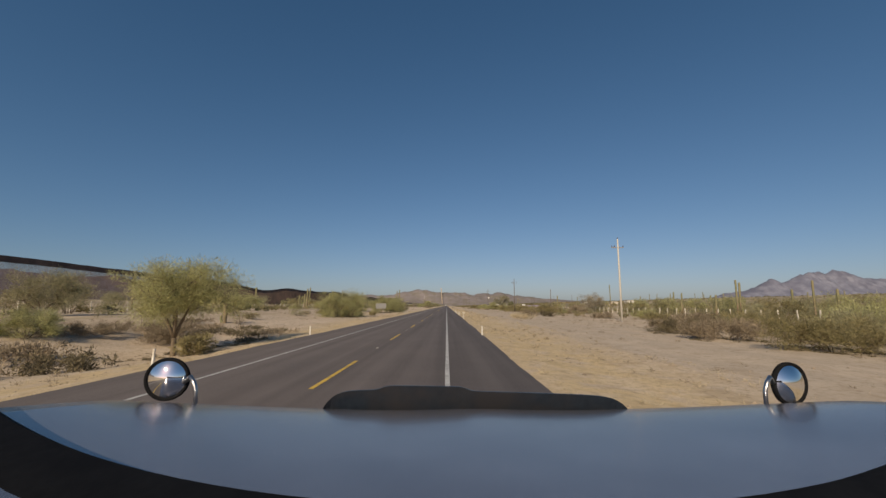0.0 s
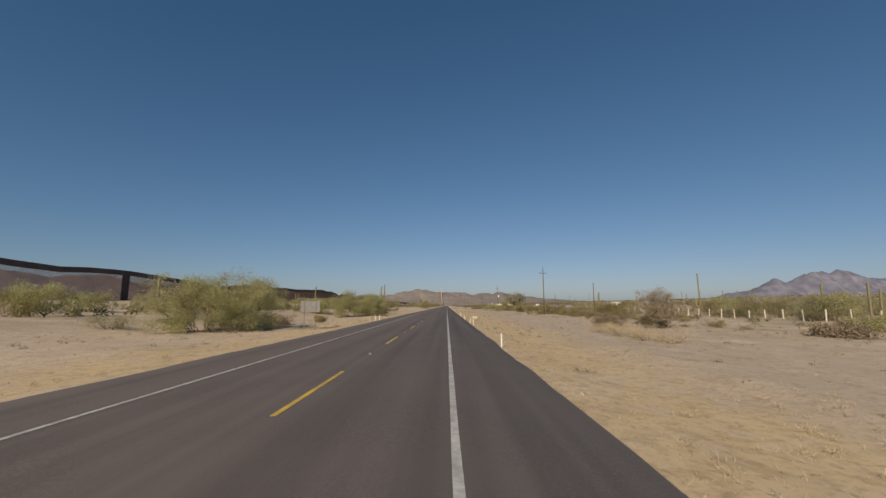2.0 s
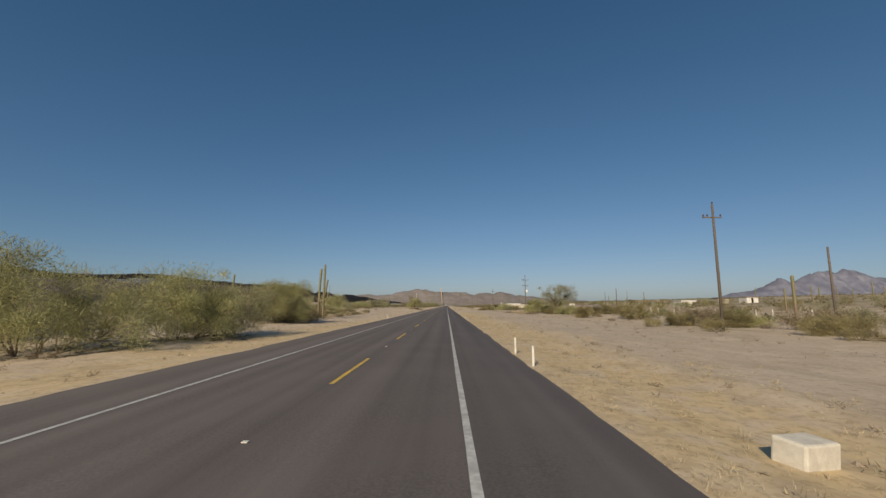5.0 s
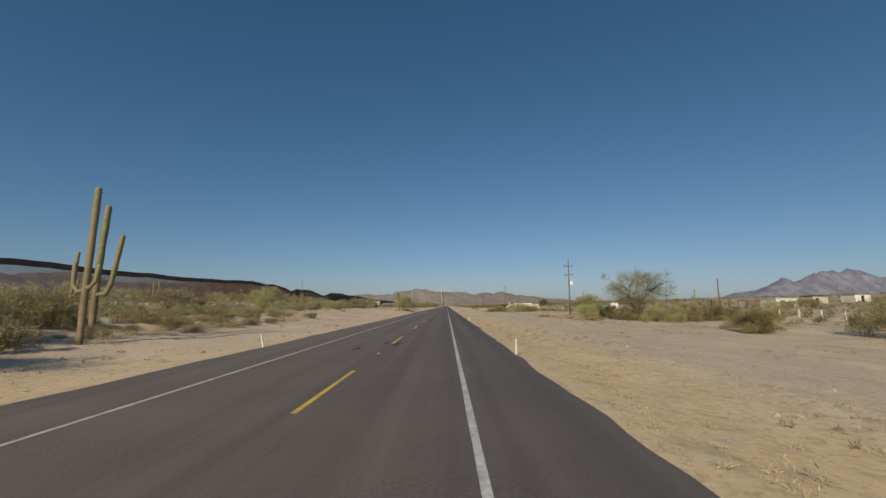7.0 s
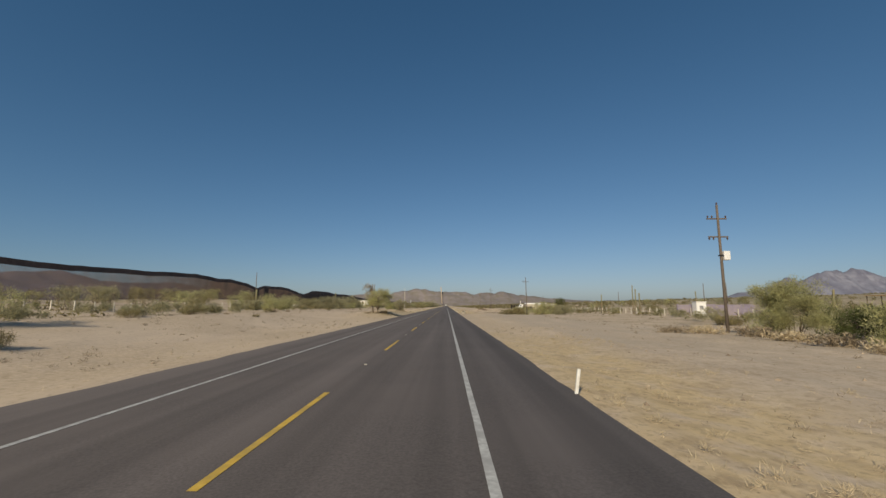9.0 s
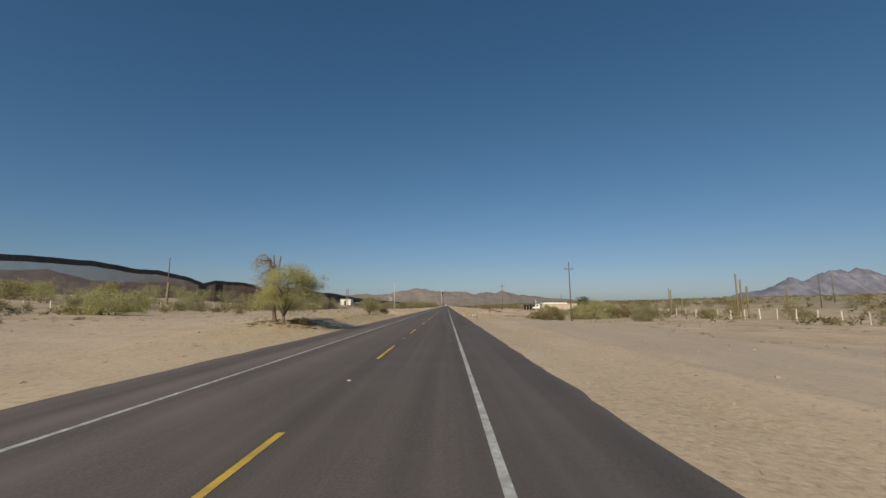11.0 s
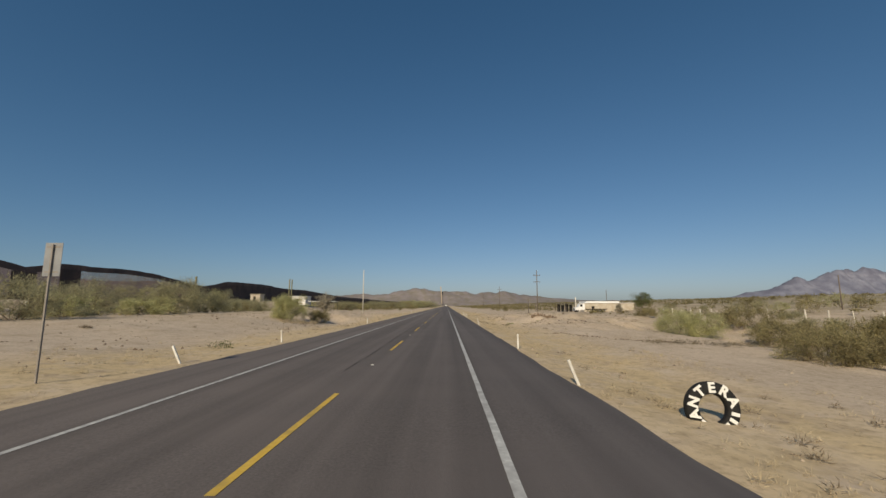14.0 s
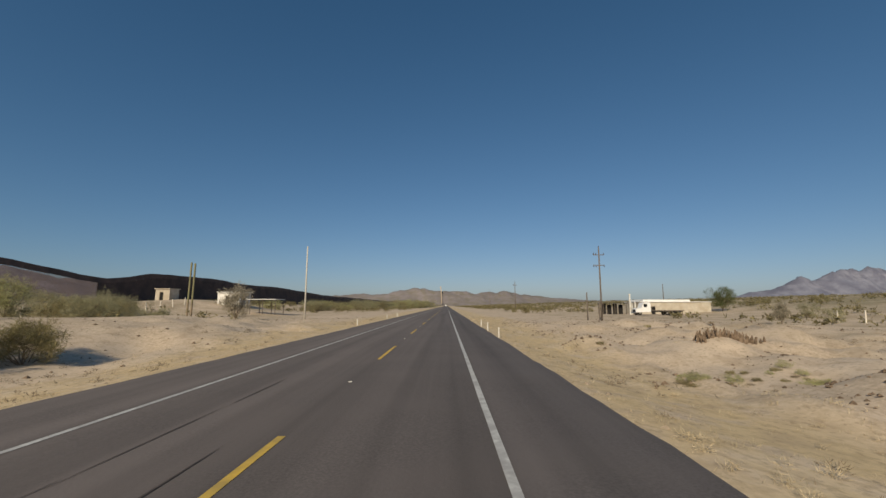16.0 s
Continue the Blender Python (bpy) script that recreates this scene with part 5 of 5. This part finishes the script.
pm = boxed(-0.042, 0.042, -0.04, 0.04, -0.3, 0.74, bevel=0.018)
post_mesh = bpy.data.meshes.new("marker_post")
pm.to_mesh(post_mesh)
pm.free()
post_mesh.materials.append(WHITE_POST)
for x, y, ax, ay in ((-11.2, 34.9, 0, 0), (-11.2, 16.3, 0, 2), (-10.6, 105.6, 0, 0), (-10.6, 110, 0, 0), (-10.6, 114, 0, 1), (-10.1, 189.95, 4, -10),
                     (-10.8, 352, 3, -24), (-10.85, 361.9, 0, -3), (-10.9, 390, 0, 1), (-10.6, 431, 0, 0), (-10.7, 455, 0, 0), (-10.7, 470, 0, 0),
                     (2.75, 30.6, 0, 1), (3.0, 70.2, 0, 0), (3.05, 94.5, 0, 0), (3.05, 100.8, 0, 3), (2.75, 109, -4, -8), (3.05, 135, 0, 0), (3.05, 139, 0, 0),
                     (2.85, 186.4, 0, 1), (2.8, 226.3, -30, 18), (3.1, 348, -5, -20), (3.1, 358, 0, 0), (3.1, 384, 0, -14), (3.1, 414, 0, 0), (3.1, 422, 0, 0), (3.1, 429, 0, 0)):
    p = new("marker_post", post_mesh)
    p.matrix_basis = pose(x, y, gz(x, y), ax, ay, rd.uniform(-6, 6))
    tagged(p, "leaning whitewashed concrete road marker post" if abs(ay) > 5 else "upright whitewashed concrete road marker post", "post", "road marker posts")


def utility_pole(x, y, h, wood, label, arms=1, box_=False, lean=0.0):
    t = thing("utility_pole", pose(x, y, gz(x, y) - 0.2, 0, lean, 0), label, "pole", "power poles")
    part("shaft", mesh_of("shaft", *tube([(0, 0, -0.4), (0, 0, h * 0.5), (0, 0, h)], [0.145, 0.125, 0.10], 12), wood, True), parent=t)
    ins = mesh_of("insulator", *tube([(0, 0, 0), (0, 0, 0.06), (0, 0, 0.1), (0, 0, 0.2), (0, 0, 0.26)], [0.03, 0.03, 0.08, 0.075, 0.03], 10), PORCELAIN, True)
    for k in range(arms):
        z = h - 1.3 - 1.75 * k
        arm = part("crossarm", boxed(-0.95, 0.95, 0.12, 0.22, z - 0.06, z + 0.06, bevel=0.01), POLE_WOOD if wood != POLE_CONC else GALV, t)
        for xx in (-0.85, -0.45, 0.85):
            part("insulator", ins, parent=arm, at=pose(xx, 0.17, z + 0.06 if k == 0 else z - 0.32))
        if k == 0:
            part("insulator", ins, parent=t, at=pose(0, 0, h))
    if box_:
        b = boxed(0.14, 0.72, -0.28, 0.28, h - 5.3, h - 4.45, bevel=0.06)
        part("transformer", b, ROOF_WHITE, t, "white transformer box")
        part("bracket", boxed(-0.16, 0.16, -0.2, 0.2, h - 4.9, h - 4.8), DARK_METAL, t)
    return t


utility_pole(26.1, 62, 12.6, POLE_CONC, "pale grey concrete power pole with one crossarm", 1)
utility_pole(26.2, 159.5, 12.6, POLE_WOOD, "dark wooden power pole with one crossarm", 1)
utility_pole(25.5, 254.6, 12.2, POLE_WOOD, "wooden power pole with two crossarms and white transformer", 2, True)
utility_pole(26.0, 353, 12.6, POLE_WOOD, "dark wooden power pole with one crossarm", 1, lean=-0.6)
utility_pole(24.9, 453, 12.4, POLE_WOOD, "wooden power pole with two crossarms", 2)
utility_pole(26.4, 548, 12.0, POLE_WOOD, "dark wooden power pole with one crossarm", 1)
utility_pole(26.6, 645, 12.0, POLE_WOOD, "dark wooden power pole with one crossarm", 1)
utility_pole(-70, 366.4, 11.8, POLE_WOOD, "thin wooden pole in front of the wall", 0)
utility_pole(-24.4, 454, 12.6, POLE_CONC, "pale slim power pole on sand", 0)
for x, y, h in ((41.2, 164, 8.8), (52.3, 248, 7.8), (96, 372, 9), (118, 392, 9), (88, 430, 8), (70, 520, 9)):
    utility_pole(x, y, h, POLE_WOOD, "thin wooden pole among scrub", 0)
for x, y, h in ((21.9, 451, 4.6), (24.2, 452, 3.4)):
    t = thing("guy_post", pose(x, y, gz(x, y) - 0.1), "short dark wooden post near a power pole", "post", "guy posts")
    part("shaft", mesh_of("shaft", *tube([(0, 0, -0.3), (0, 0, h)], [0.11, 0.09], 9), POLE_WOOD, True), parent=t)


# ---- signs, tyres ----
def back_sign(x, y, w, z0, z1, posts, label, turn=0.0):
    t = thing("road_sign", pose(x, y, gz(x, y), 0, 0, turn), label, "sign")
    part("panel", boxed(-w / 2, w / 2, -0.006, 0.006, z0, z1, bevel=0.004), ALUMINIUM, t, "unpainted aluminium back of the sign")
    for px in posts:
        part("sign_post", boxed(px - 0.025, px + 0.025, -0.065, -0.012, -0.4, z1 - 0.05, bevel=0.008), GALV, t)
    for zz in (z0 + 0.12, z1 - 0.12):
        part("clamp", boxed(-w / 2 + 0.05, w / 2 - 0.05, -0.012, -0.005, zz - 0.02, zz + 0.02), GALV, t)


back_sign(-14.2, 91.0, 2.6, 1.8, 2.95, (-0.72, 0.80), "wide road sign seen from its grey back", -24)
back_sign(-11.75, 347.4, 0.5, 2.9, 3.85, (0.0,), "tall narrow road sign on one post, grey back")


def torus(R, r, seg=40, ring=14, squash=0.85):
    v, f = [], []
    for i in range(seg):
        a = 2 * math.pi * i / seg
        for k in range(ring):
            b = 2 * math.pi * k / ring
            c, s = math.cos(b), math.sin(b)
            rr = R + r * math.copysign(abs(c) ** 0.6, c)
            v.append((rr * math.cos(a), squash * r * math.copysign(abs(s) ** 0.6, s), rr * math.sin(a)))
            f.append((i * ring + k, i * ring + (k + 1) % ring, ((i + 1) % seg) * ring + (k + 1) % ring, ((i + 1) % seg) * ring + k))
    return v, f


def letter_mesh(ch, size):
    cu = bpy.data.curves.new("letter", "FONT")
    cu.body, cu.size, cu.extrude, cu.align_x, cu.align_y, cu.offset = ch, size, 0.006, "CENTER", "CENTER", 0.012
    ob = bpy.data.objects.new("letter", cu)
    scene.collection.objects.link(ob)
    me = bpy.data.meshes.new_from_object(ob.evaluated_get(bpy.context.evaluated_depsgraph_get()))
    bpy.data.objects.remove(ob)
    bpy.data.curves.remove(cu)
    me.materials.clear()
    me.materials.append(WHITE_PAINT)
    return me


def tyre_sign(x, y, turn):
    R, r = 0.41, 0.13
    t = thing("tyre_sign", pose(x, y, gz(x, y) + R + r - 0.28, -6, 0, turn), "old black tyre standing in sand with white tyre-shop lettering", "tyre")
    part("tyre", mesh_of("tyre", *torus(R, r), TYRE, True), parent=t)
    for i, ch in enumerate("LLANTERA"):
        a = radians(266 - 35 * i)
        part("letter", letter_mesh(ch, 0.28), parent=t, label="white painted letter",
             at=pose(R * math.cos(a), -r * 0.85 - 0.004, R * math.sin(a)) @ Matrix.Rotation(-(a - math.pi / 2), 4, "Y") @ pose(0, 0, 0, 90))
    for a in (-14, -34, -54, -72):
        q = radians(a)
        part("bar", boxed(-0.035, 0.035, -0.006, 0.006, -0.08, 0.08), WHITE_PAINT, t,
             at=pose(R * math.cos(q), -r * 0.85 - 0.004, R * math.sin(q)) @ Matrix.Rotation(-(q - math.pi / 2), 4, "Y"))


tyre_sign(4.87, 344.9, -4)
# concrete stubs and sunken rocks
for x, y, s in ((5.3, 126, 0.5),):
    b = boxed(-0.8 * s, 0.8 * s, -0.5 * s, 0.5 * s, -0.2, 0.75 * s, bevel=0.08 * s)
    ob = part("concrete_block", b, FENCE_CONC, at=pose(x, y, gz(x, y), 4, 3, 20))
    tagged(ob, "broken pale concrete block on the verge", "block")


def shard(x, y, w, h, seed):
    """A narrow upright fin of eroded earth, its foot sunk in the bank."""
    r = random.Random(seed)
    rings = []
    for k, q in enumerate((1.0, 0.95, 0.75, 0.3)):
        rings += [Vector((math.cos(a) * w * q * r.uniform(0.6, 1.2) + 0.12 * k * w * r.uniform(-1, 1), math.sin(a) * w * 0.8 * q * r.uniform(0.6, 1.2), -0.25 + (h + 0.25) * k / 3 * r.uniform(0.9, 1.1)))
                  for a in (2 * math.pi * i / 6 for i in range(6))]
    f = [(k * 6 + i, k * 6 + (i + 1) % 6, k * 6 + 6 + (i + 1) % 6, k * 6 + 6 + i) for k in range(3) for i in range(6)] + [tuple(range(18, 24))]
    ob = part("rock", mesh_of("rock", rings, f, ROCK), at=pose(x, y, gz(x, y), r.uniform(-10, 16), r.uniform(-22, 22), 0))
    tagged(ob, "dark upright fin of an eroded earth bank", "rock", "fins of the eroded bank")


for k in range(90):
    q = rd.random()
    shard(14.2 + 4.6 * q, 408.6 + 1.5 * rd.random() ** 1.5 + 1.4 * q, rd.uniform(0.05, 0.13), rd.uniform(0.2, 0.62) * (1.1 - 0.8 * abs(q - 0.35)), k)


# ---- buildings and vehicles beyond the verge ----
def building(x, y, w, d, h, wall, roof, label, openings=(), parapet=0.0, name="building"):
    """A flat-roofed block; openings are (offset, width, sill, top) on the face towards the road's start."""
    t = thing(name, pose(x, y, gz(x, y)), label, "building")
    xs = sorted({0, w} | {o for a in openings for o in (a[0], a[0] + a[1])})
    b = bmesh.new()
    for a0, a1 in zip(xs, xs[1:]):
        hole = [o for o in openings if o[0] <= a0 and a1 <= o[0] + o[1]]
        if hole:
            if hole[0][2] > 0:
                box(b, a0, a1, 0, 0.25, -0.3, hole[0][2])
            box(b, a0, a1, 0, 0.25, hole[0][3], h)
        else:
            box(b, a0, a1, 0, 0.25, -0.3, h)
    box(b, 0, 0.25, 0.25, d, -0.3, h)
    box(b, w - 0.25, w, 0.25, d, -0.3, h)
    box(b, 0.25, w - 0.25, d - 0.25, d, -0.3, h)
    part("wall", b, wall, t)
    part("roof", boxed(-0.2, w + 0.2, -0.3, d + 0.2, h + 0.004, h + 0.18, bevel=0.03), roof, t)
    if parapet:
        part("parapet", boxed(w * 0.05, w * 0.72, 0.4, d - 0.5, h + 0.19, h + 0.19 + parapet), roof, t, "white raised roof strip")
    # near-black slabs in the openings paint the unlit inside
    for o in openings:
        part("window" if o[2] > 0 else "door", boxed(o[0] + 0.03, o[0] + o[1] - 0.03, 0.14, 0.18, max(o[2], 0) + 0.02, o[3] - 0.02), DARK_OPEN, t)
    return t


building(54.0, 502, 19.8, 10, 3.4, PLASTER, ROOF_WHITE, "long low cream workshop building with a white roof", ((3, 1.2, 0, 2.2),), 0.55)
building(94.6, 288, 6, 6, 2.6, WHITE_WALL, ROOF_WHITE, "low white flat-roofed house among scrub", ((1.5, 1, 0, 2.1), (4.5, 1.2, 1, 2)), name="house")
building(131, 302, 5, 5, 2.4, WHITE_WALL, TAN_BEAM, "small white house among scrub", ((2, 1, 0, 2.1),), name="house")
building(121, 306, 5, 5, 2.6, PLASTER, DARK_METAL, "small tan shed among scrub", ((1, 1, 0, 2.0),), name="shed")
building(-70.4, 483, 3.4, 3.5, 2.7, PLASTER, PLASTER, "small cream block hut near the wall", ((1.0, 0.9, 0, 2.0),), name="hut")
building(-57.6, 487, 5.5, 6, 2.8, WHITE_WALL, ROOF_WHITE, "small white block house near the wall", ((2, 0.9, 0, 2.0),), name="house")

def canopy(x, y, w, d, h, roof, label, cloths=0):
    t = thing("shade_canopy", pose(x, y, gz(x, y)), label, "canopy")
    part("roof", boxed(-0.2, w + 0.2, -0.2, d + 0.2, h, h + 0.12), roof, t)
    n = max(2, int(w / 2.2))
    for i in range(n + 1):
        for yy in (0.1, d - 0.1):
            part("post", boxed(w * i / n - 0.06, w * i / n + 0.06, yy - 0.06, yy + 0.06, -0.3, h - 0.004), POLE_WOOD, t)
    # black panels stand for the darkness under the roof
    for i in range(cloths):
        part("panel", boxed(w * (i + 0.1) / cloths, w * (i + 0.85) / cloths, d * 0.5, d * 0.5 + 0.05, 0, h - 0.1 - 0.3 * (i % 2)), DARK_OPEN, t, "black panel filling a dark stall opening")


canopy(44.0, 503, 6.5, 4, 3.1, DARK_METAL, "dark open-fronted stall beside a workshop", 4)
canopy(-47.5, 477, 8.5, 5, 3.0, ROOF_WHITE, "white-roofed open shelter near the wall")
canopy(76, 288, 13, 4, 3.3, TAN_BEAM, "ochre-roofed open shelter among scrub")
for x, y, h in ((49.8, 499, 5.6), (51.6, 500, 3.4), (50.7, 500, 3.2)):
    t = thing("white_column", pose(x, y, gz(x, y)), "pale slim roadside column at a workshop", "post")
    part("shaft", boxed(-0.15, 0.15, -0.15, 0.15, -0.2, h, bevel=0.02), WHITE_POST, t)

t = thing("yard_wall", pose(53.6, 313.5, gz(56, 313)), "long low lilac-grey yard wall behind a white booth", "wall")
for k in range(9):
    part("wall_panel", boxed(2.9 * k, 2.9 * k + 2.88, 0, 0.2, -0.6, 2.55 + 0.06 * (k % 3), bevel=0.02), LILAC_WALL, t)
    part("pier", boxed(2.9 * k - 0.13, 2.9 * k + 0.13, -0.06, 0.26, -0.6, 2.75), LILAC_WALL, t)
t = thing("white_kiosk", pose(56.5, 311, gz(56.5, 311)), "white upright booth standing on sand", "kiosk")
part("body", boxed(0, 2.2, 0, 1.8, 0, 3.0, bevel=0.05), ROOF_WHITE, t)
part("roof", boxed(-0.1, 2.3, -0.1, 1.9, 3.004, 3.14, bevel=0.03), WHITE_WALL, t)
part("hatch", boxed(0.7, 1.5, -0.03, -0.002, 1.3, 2.2), ALUMINIUM, t)


def wheel(t, x, y, r, w, name="wheel"):
    tyre = part(name, mesh_of("wheel", *torus(r * 0.72, r * 0.28, 24, 10, w / (r * 0.56)), TYRE, True), parent=t, at=pose(x, y, r, 0, 0, 0))
    part("rim", mesh_of("rim", *tube([(0, -w * 0.3, 0), (0, -w * 0.36, 0), (0, w * 0.3, 0)], [r * 0.3, r * 0.52, r * 0.52], 14), GALV, True), parent=tyre)


def flatbed(x, y):
    """A day-cab truck with a bare frame, its nose towards the road."""
    t = thing("flatbed_truck", pose(x, y, gz(x, y) + 0.0), "white truck with a bare flatbed parked by a workshop", "truck")
    prof = [(0.0, 0.7), (0.0, 1.35), (0.25, 1.6), (1.35, 1.75), (1.75, 2.75), (2.0, 3.05), (3.5, 3.1), (3.6, 2.9), (3.6, 0.8)]
    v = [(px, yy, pz) for yy in (-1.15, 1.15) for px, pz in prof]
    n = len(prof)
    f = [tuple(range(n)), tuple(range(2 * n - 1, n - 1, -1))] + [(i, i + n, (i + 1) % n + n, (i + 1) % n) for i in range(n)]
    cab = part("cab", mesh_of("cab", v, f, TRUCK_WHITE), parent=t)
    part("side_window", boxed(1.9, 2.75, -1.165, -1.152, 1.95, 2.75), GLASS_DARK, cab)
    part("grille", boxed(-0.02, -0.004, -0.75, 0.75, 0.8, 1.4), DARK_METAL, cab)
    part("bumper", boxed(-0.25, -0.03, -1.15, 1.15, 0.45, 0.8, bevel=0.04), CHROME_DULL, t)
    part("chassis", boxed(1.0, 11.6, -0.45, 0.45, 0.75, 1.0), DARK_METAL, t)
    part("deck", boxed(3.9, 11.8, -1.2, 1.2, 1.05, 1.22, bevel=0.02), POLE_WOOD, t)
    for xx in (0.95, 7.6, 9.0, 10.4):
        for yy in (-0.95, 0.95):
            wheel(t, xx, yy, 0.5, 0.3)
    return t


flatbed(45.4, 487)
t = thing("delivery_truck", pose(-2.0, 1150, 0.03), "small white truck far down the road", "truck")
part("body", boxed(-1.2, 1.2, 0, 6, 0.9, 3.6, bevel=0.1), TRUCK_WHITE, t)
part("windscreen", boxed(-1.0, 1.0, -0.02, -0.004, 2.1, 3.0), GLASS_DARK, t)
for xx in (-0.95, 0.95):
    for yy in (1.0, 4.8):
        w = part("wheel", mesh_of("wheel", *tube([(-0.15, 0, 0), (0.15, 0, 0)], [0.48, 0.48], 14), TYRE), parent=t, at=pose(xx, yy, 0.48))


# ---- the truck at the head of the walk: long hood, fender mirrors ----
def hood_truck():
    t = thing("truck_front", pose(0.30, 0, 0, 0, 0, 0.3), "silver truck hood with round fender mirrors and smoked deflector", "truck")
    nx, ny = 48, 18
    v, f = [], []
    for j in range(ny + 1):
        q = j / ny
        y = 0.42 + 1.22 * q
        for i in range(nx + 1):
            s = i / nx * 2 - 1
            z = 1.733 + 0.055 * (1.64 - y) + 0.035 * s * s + 0.13 * abs(s) ** 3 * (1 - q) ** 0.9 - 0.03 * q ** 8 + 0.008 * math.exp(-(s * 6) ** 2)
            v.append((s * 1.24, y - 0.05 * abs(s) ** 6 * q, z - 0.08 * max(0, abs(s) - 0.96) / 0.04))
    for j in range(ny):
        for i in range(nx):
            a = j * (nx + 1) + i
            f.append((a, a + 1, a + nx + 2, a + nx + 1))
    hood = part("hood", mesh_of("hood", v, f, HOOD_PAINT, True), parent=t)
    sm = hood.modifiers.new("thick", "SOLIDIFY")
    sm.thickness = 0.03
    part("grille", boxed(-0.7, 0.7, 1.45, 1.55, 0.75, 1.6, bevel=0.02), CHROME_DULL, t)
    part("fender", boxed(-1.2, -0.72, 0.5, 1.45, 0.75, 1.6, bevel=0.08), HOOD_PAINT, t)
    part("fender", boxed(0.72, 1.2, 0.5, 1.45, 0.75, 1.6, bevel=0.08), HOOD_PAINT, t)
    part("bumper", boxed(-1.2, 1.2, 1.56, 1.8, 0.42, 0.74, bevel=0.05), CHROME_DULL, t)
    for xx in (-0.98, 0.98):
        part("wheel", mesh_of("wheel", *tube([(xx - 0.14, 0.85, 0.5), (xx + 0.14, 0.85, 0.5)], [0.5, 0.5], 28), TYRE), parent=t)
    part("axle", mesh_of("axle", *tube([(-0.84, 0.85, 0.5), (0.84, 0.85, 0.5)], [0.07, 0.07], 10), DARK_METAL), parent=t)
    part("frame", boxed(-0.45, 0.45, 0.2, 1.44, 0.5, 0.8), DARK_METAL, t)
    # smoked deflector across the nose
    v, f = [], []
    n = 60
    for i in range(n + 1):
        s = i / n * 2 - 1
        lip = 0.016 / (1 + math.exp(-(s + 0.62) * 60)) / (1 + math.exp((s + 0.06) * 60))
        h = 0.078 * (1 - abs(s) ** 16) + lip - 0.012 * s
        for yy, z in ((0.0, -0.02), (-0.03, h), (-0.022, h), (0.012, -0.02)):
            v.append((s * 0.575, 1.65 - 0.04 * s * s + yy, 1.70 + z))
    for i in range(n):
        for k in range(4):
            a, b = i * 4 + k, i * 4 + (k + 1) % 4
            f.append((a, b, b + 4, a + 4))
    part("deflector", mesh_of("deflector", v, f, SMOKED), parent=t, label="smoked plastic bug deflector")
    for sx, cx, cz in ((-1, -1.15, 1.828), (1, 1.165, 1.812)):
        base = Vector((cx - sx * 0.135, 1.54, 1.735))
        arm = [base, base + Vector((0, 0, 0.06)), base + Vector((sx * 0.01, 0, 0.09)), base + Vector((sx * 0.03, 0.01, 0.108)), Vector((cx - sx * 0.06, 1.585, cz - 0.012))]
        part("mirror_arm", mesh_of("mirror_arm", *tube(arm, [0.0075] * len(arm), 8), CHROME_DULL, True), parent=t)
        v, f = [(0, 0, 0)], []
        R = 0.073
        for k in range(1, 9):
            for i in range(36):
                a, r = 2 * math.pi * i / 36, R * k / 8
                v.append((r * math.cos(a), 0.026 * (r / R) ** 2, r * math.sin(a)))
        f += [(0, 1 + i, 1 + (i + 1) % 36) for i in range(36)]
        f += [(1 + k * 36 + i, 1 + (k + 1) * 36 + i, 1 + (k + 1) * 36 + (i + 1) % 36, 1 + k * 36 + (i + 1) % 36) for k in range(7) for i in range(36)]
        g = part("mirror", mesh_of("mirror", v, f, CHROME, True), parent=t, label="round convex fender mirror", at=pose(cx, 1.56, cz, 0, 0, sx * (-8 if sx < 0 else 13)))
        part("mirror_rim", mesh_of("mirror_rim", *torus(R, 0.006, 40, 8, 1.6), BLACK_PLASTIC, True), parent=g, at=pose(0, 0.028, 0))
        part("mirror_shell", mesh_of("mirror_shell", *tube([(0, 0.03, 0), (0, 0.05, 0), (0, 0.075, 0)], [R, R * 0.85, 0.03], 30), BLACK_PLASTIC, True), parent=g)
    # black cowl below the windscreen
    v, f = [], []
    for i in range(41):
        s = i / 40 * 2 - 1
        y = 0.655 + (0.34 if s < 0 else 0.42) * s * s
        zh = 1.733 + 0.055 * (1.64 - y) + 0.035 * s * s + 0.13 * abs(s) ** 3 * (1 - (y - 0.42) / 1.22) ** 0.9
        for yy, z in ((y, zh - 0.05), (y, zh + 0.012), (y - 0.03, zh + 0.03), (0.12, 1.72), (0.12, 1.5)):
            v.append((s * 1.2, yy, z))
    for i in range(40):
        for k in range(5):
            a, b = i * 5 + k, i * 5 + (k + 1) % 5
            f.append((a, b, b + 5, a + 5))
    part("cowl", mesh_of("cowl", v, f, BLACK_PLASTIC, True), parent=t, label="black cowl panel")


hood_truck()
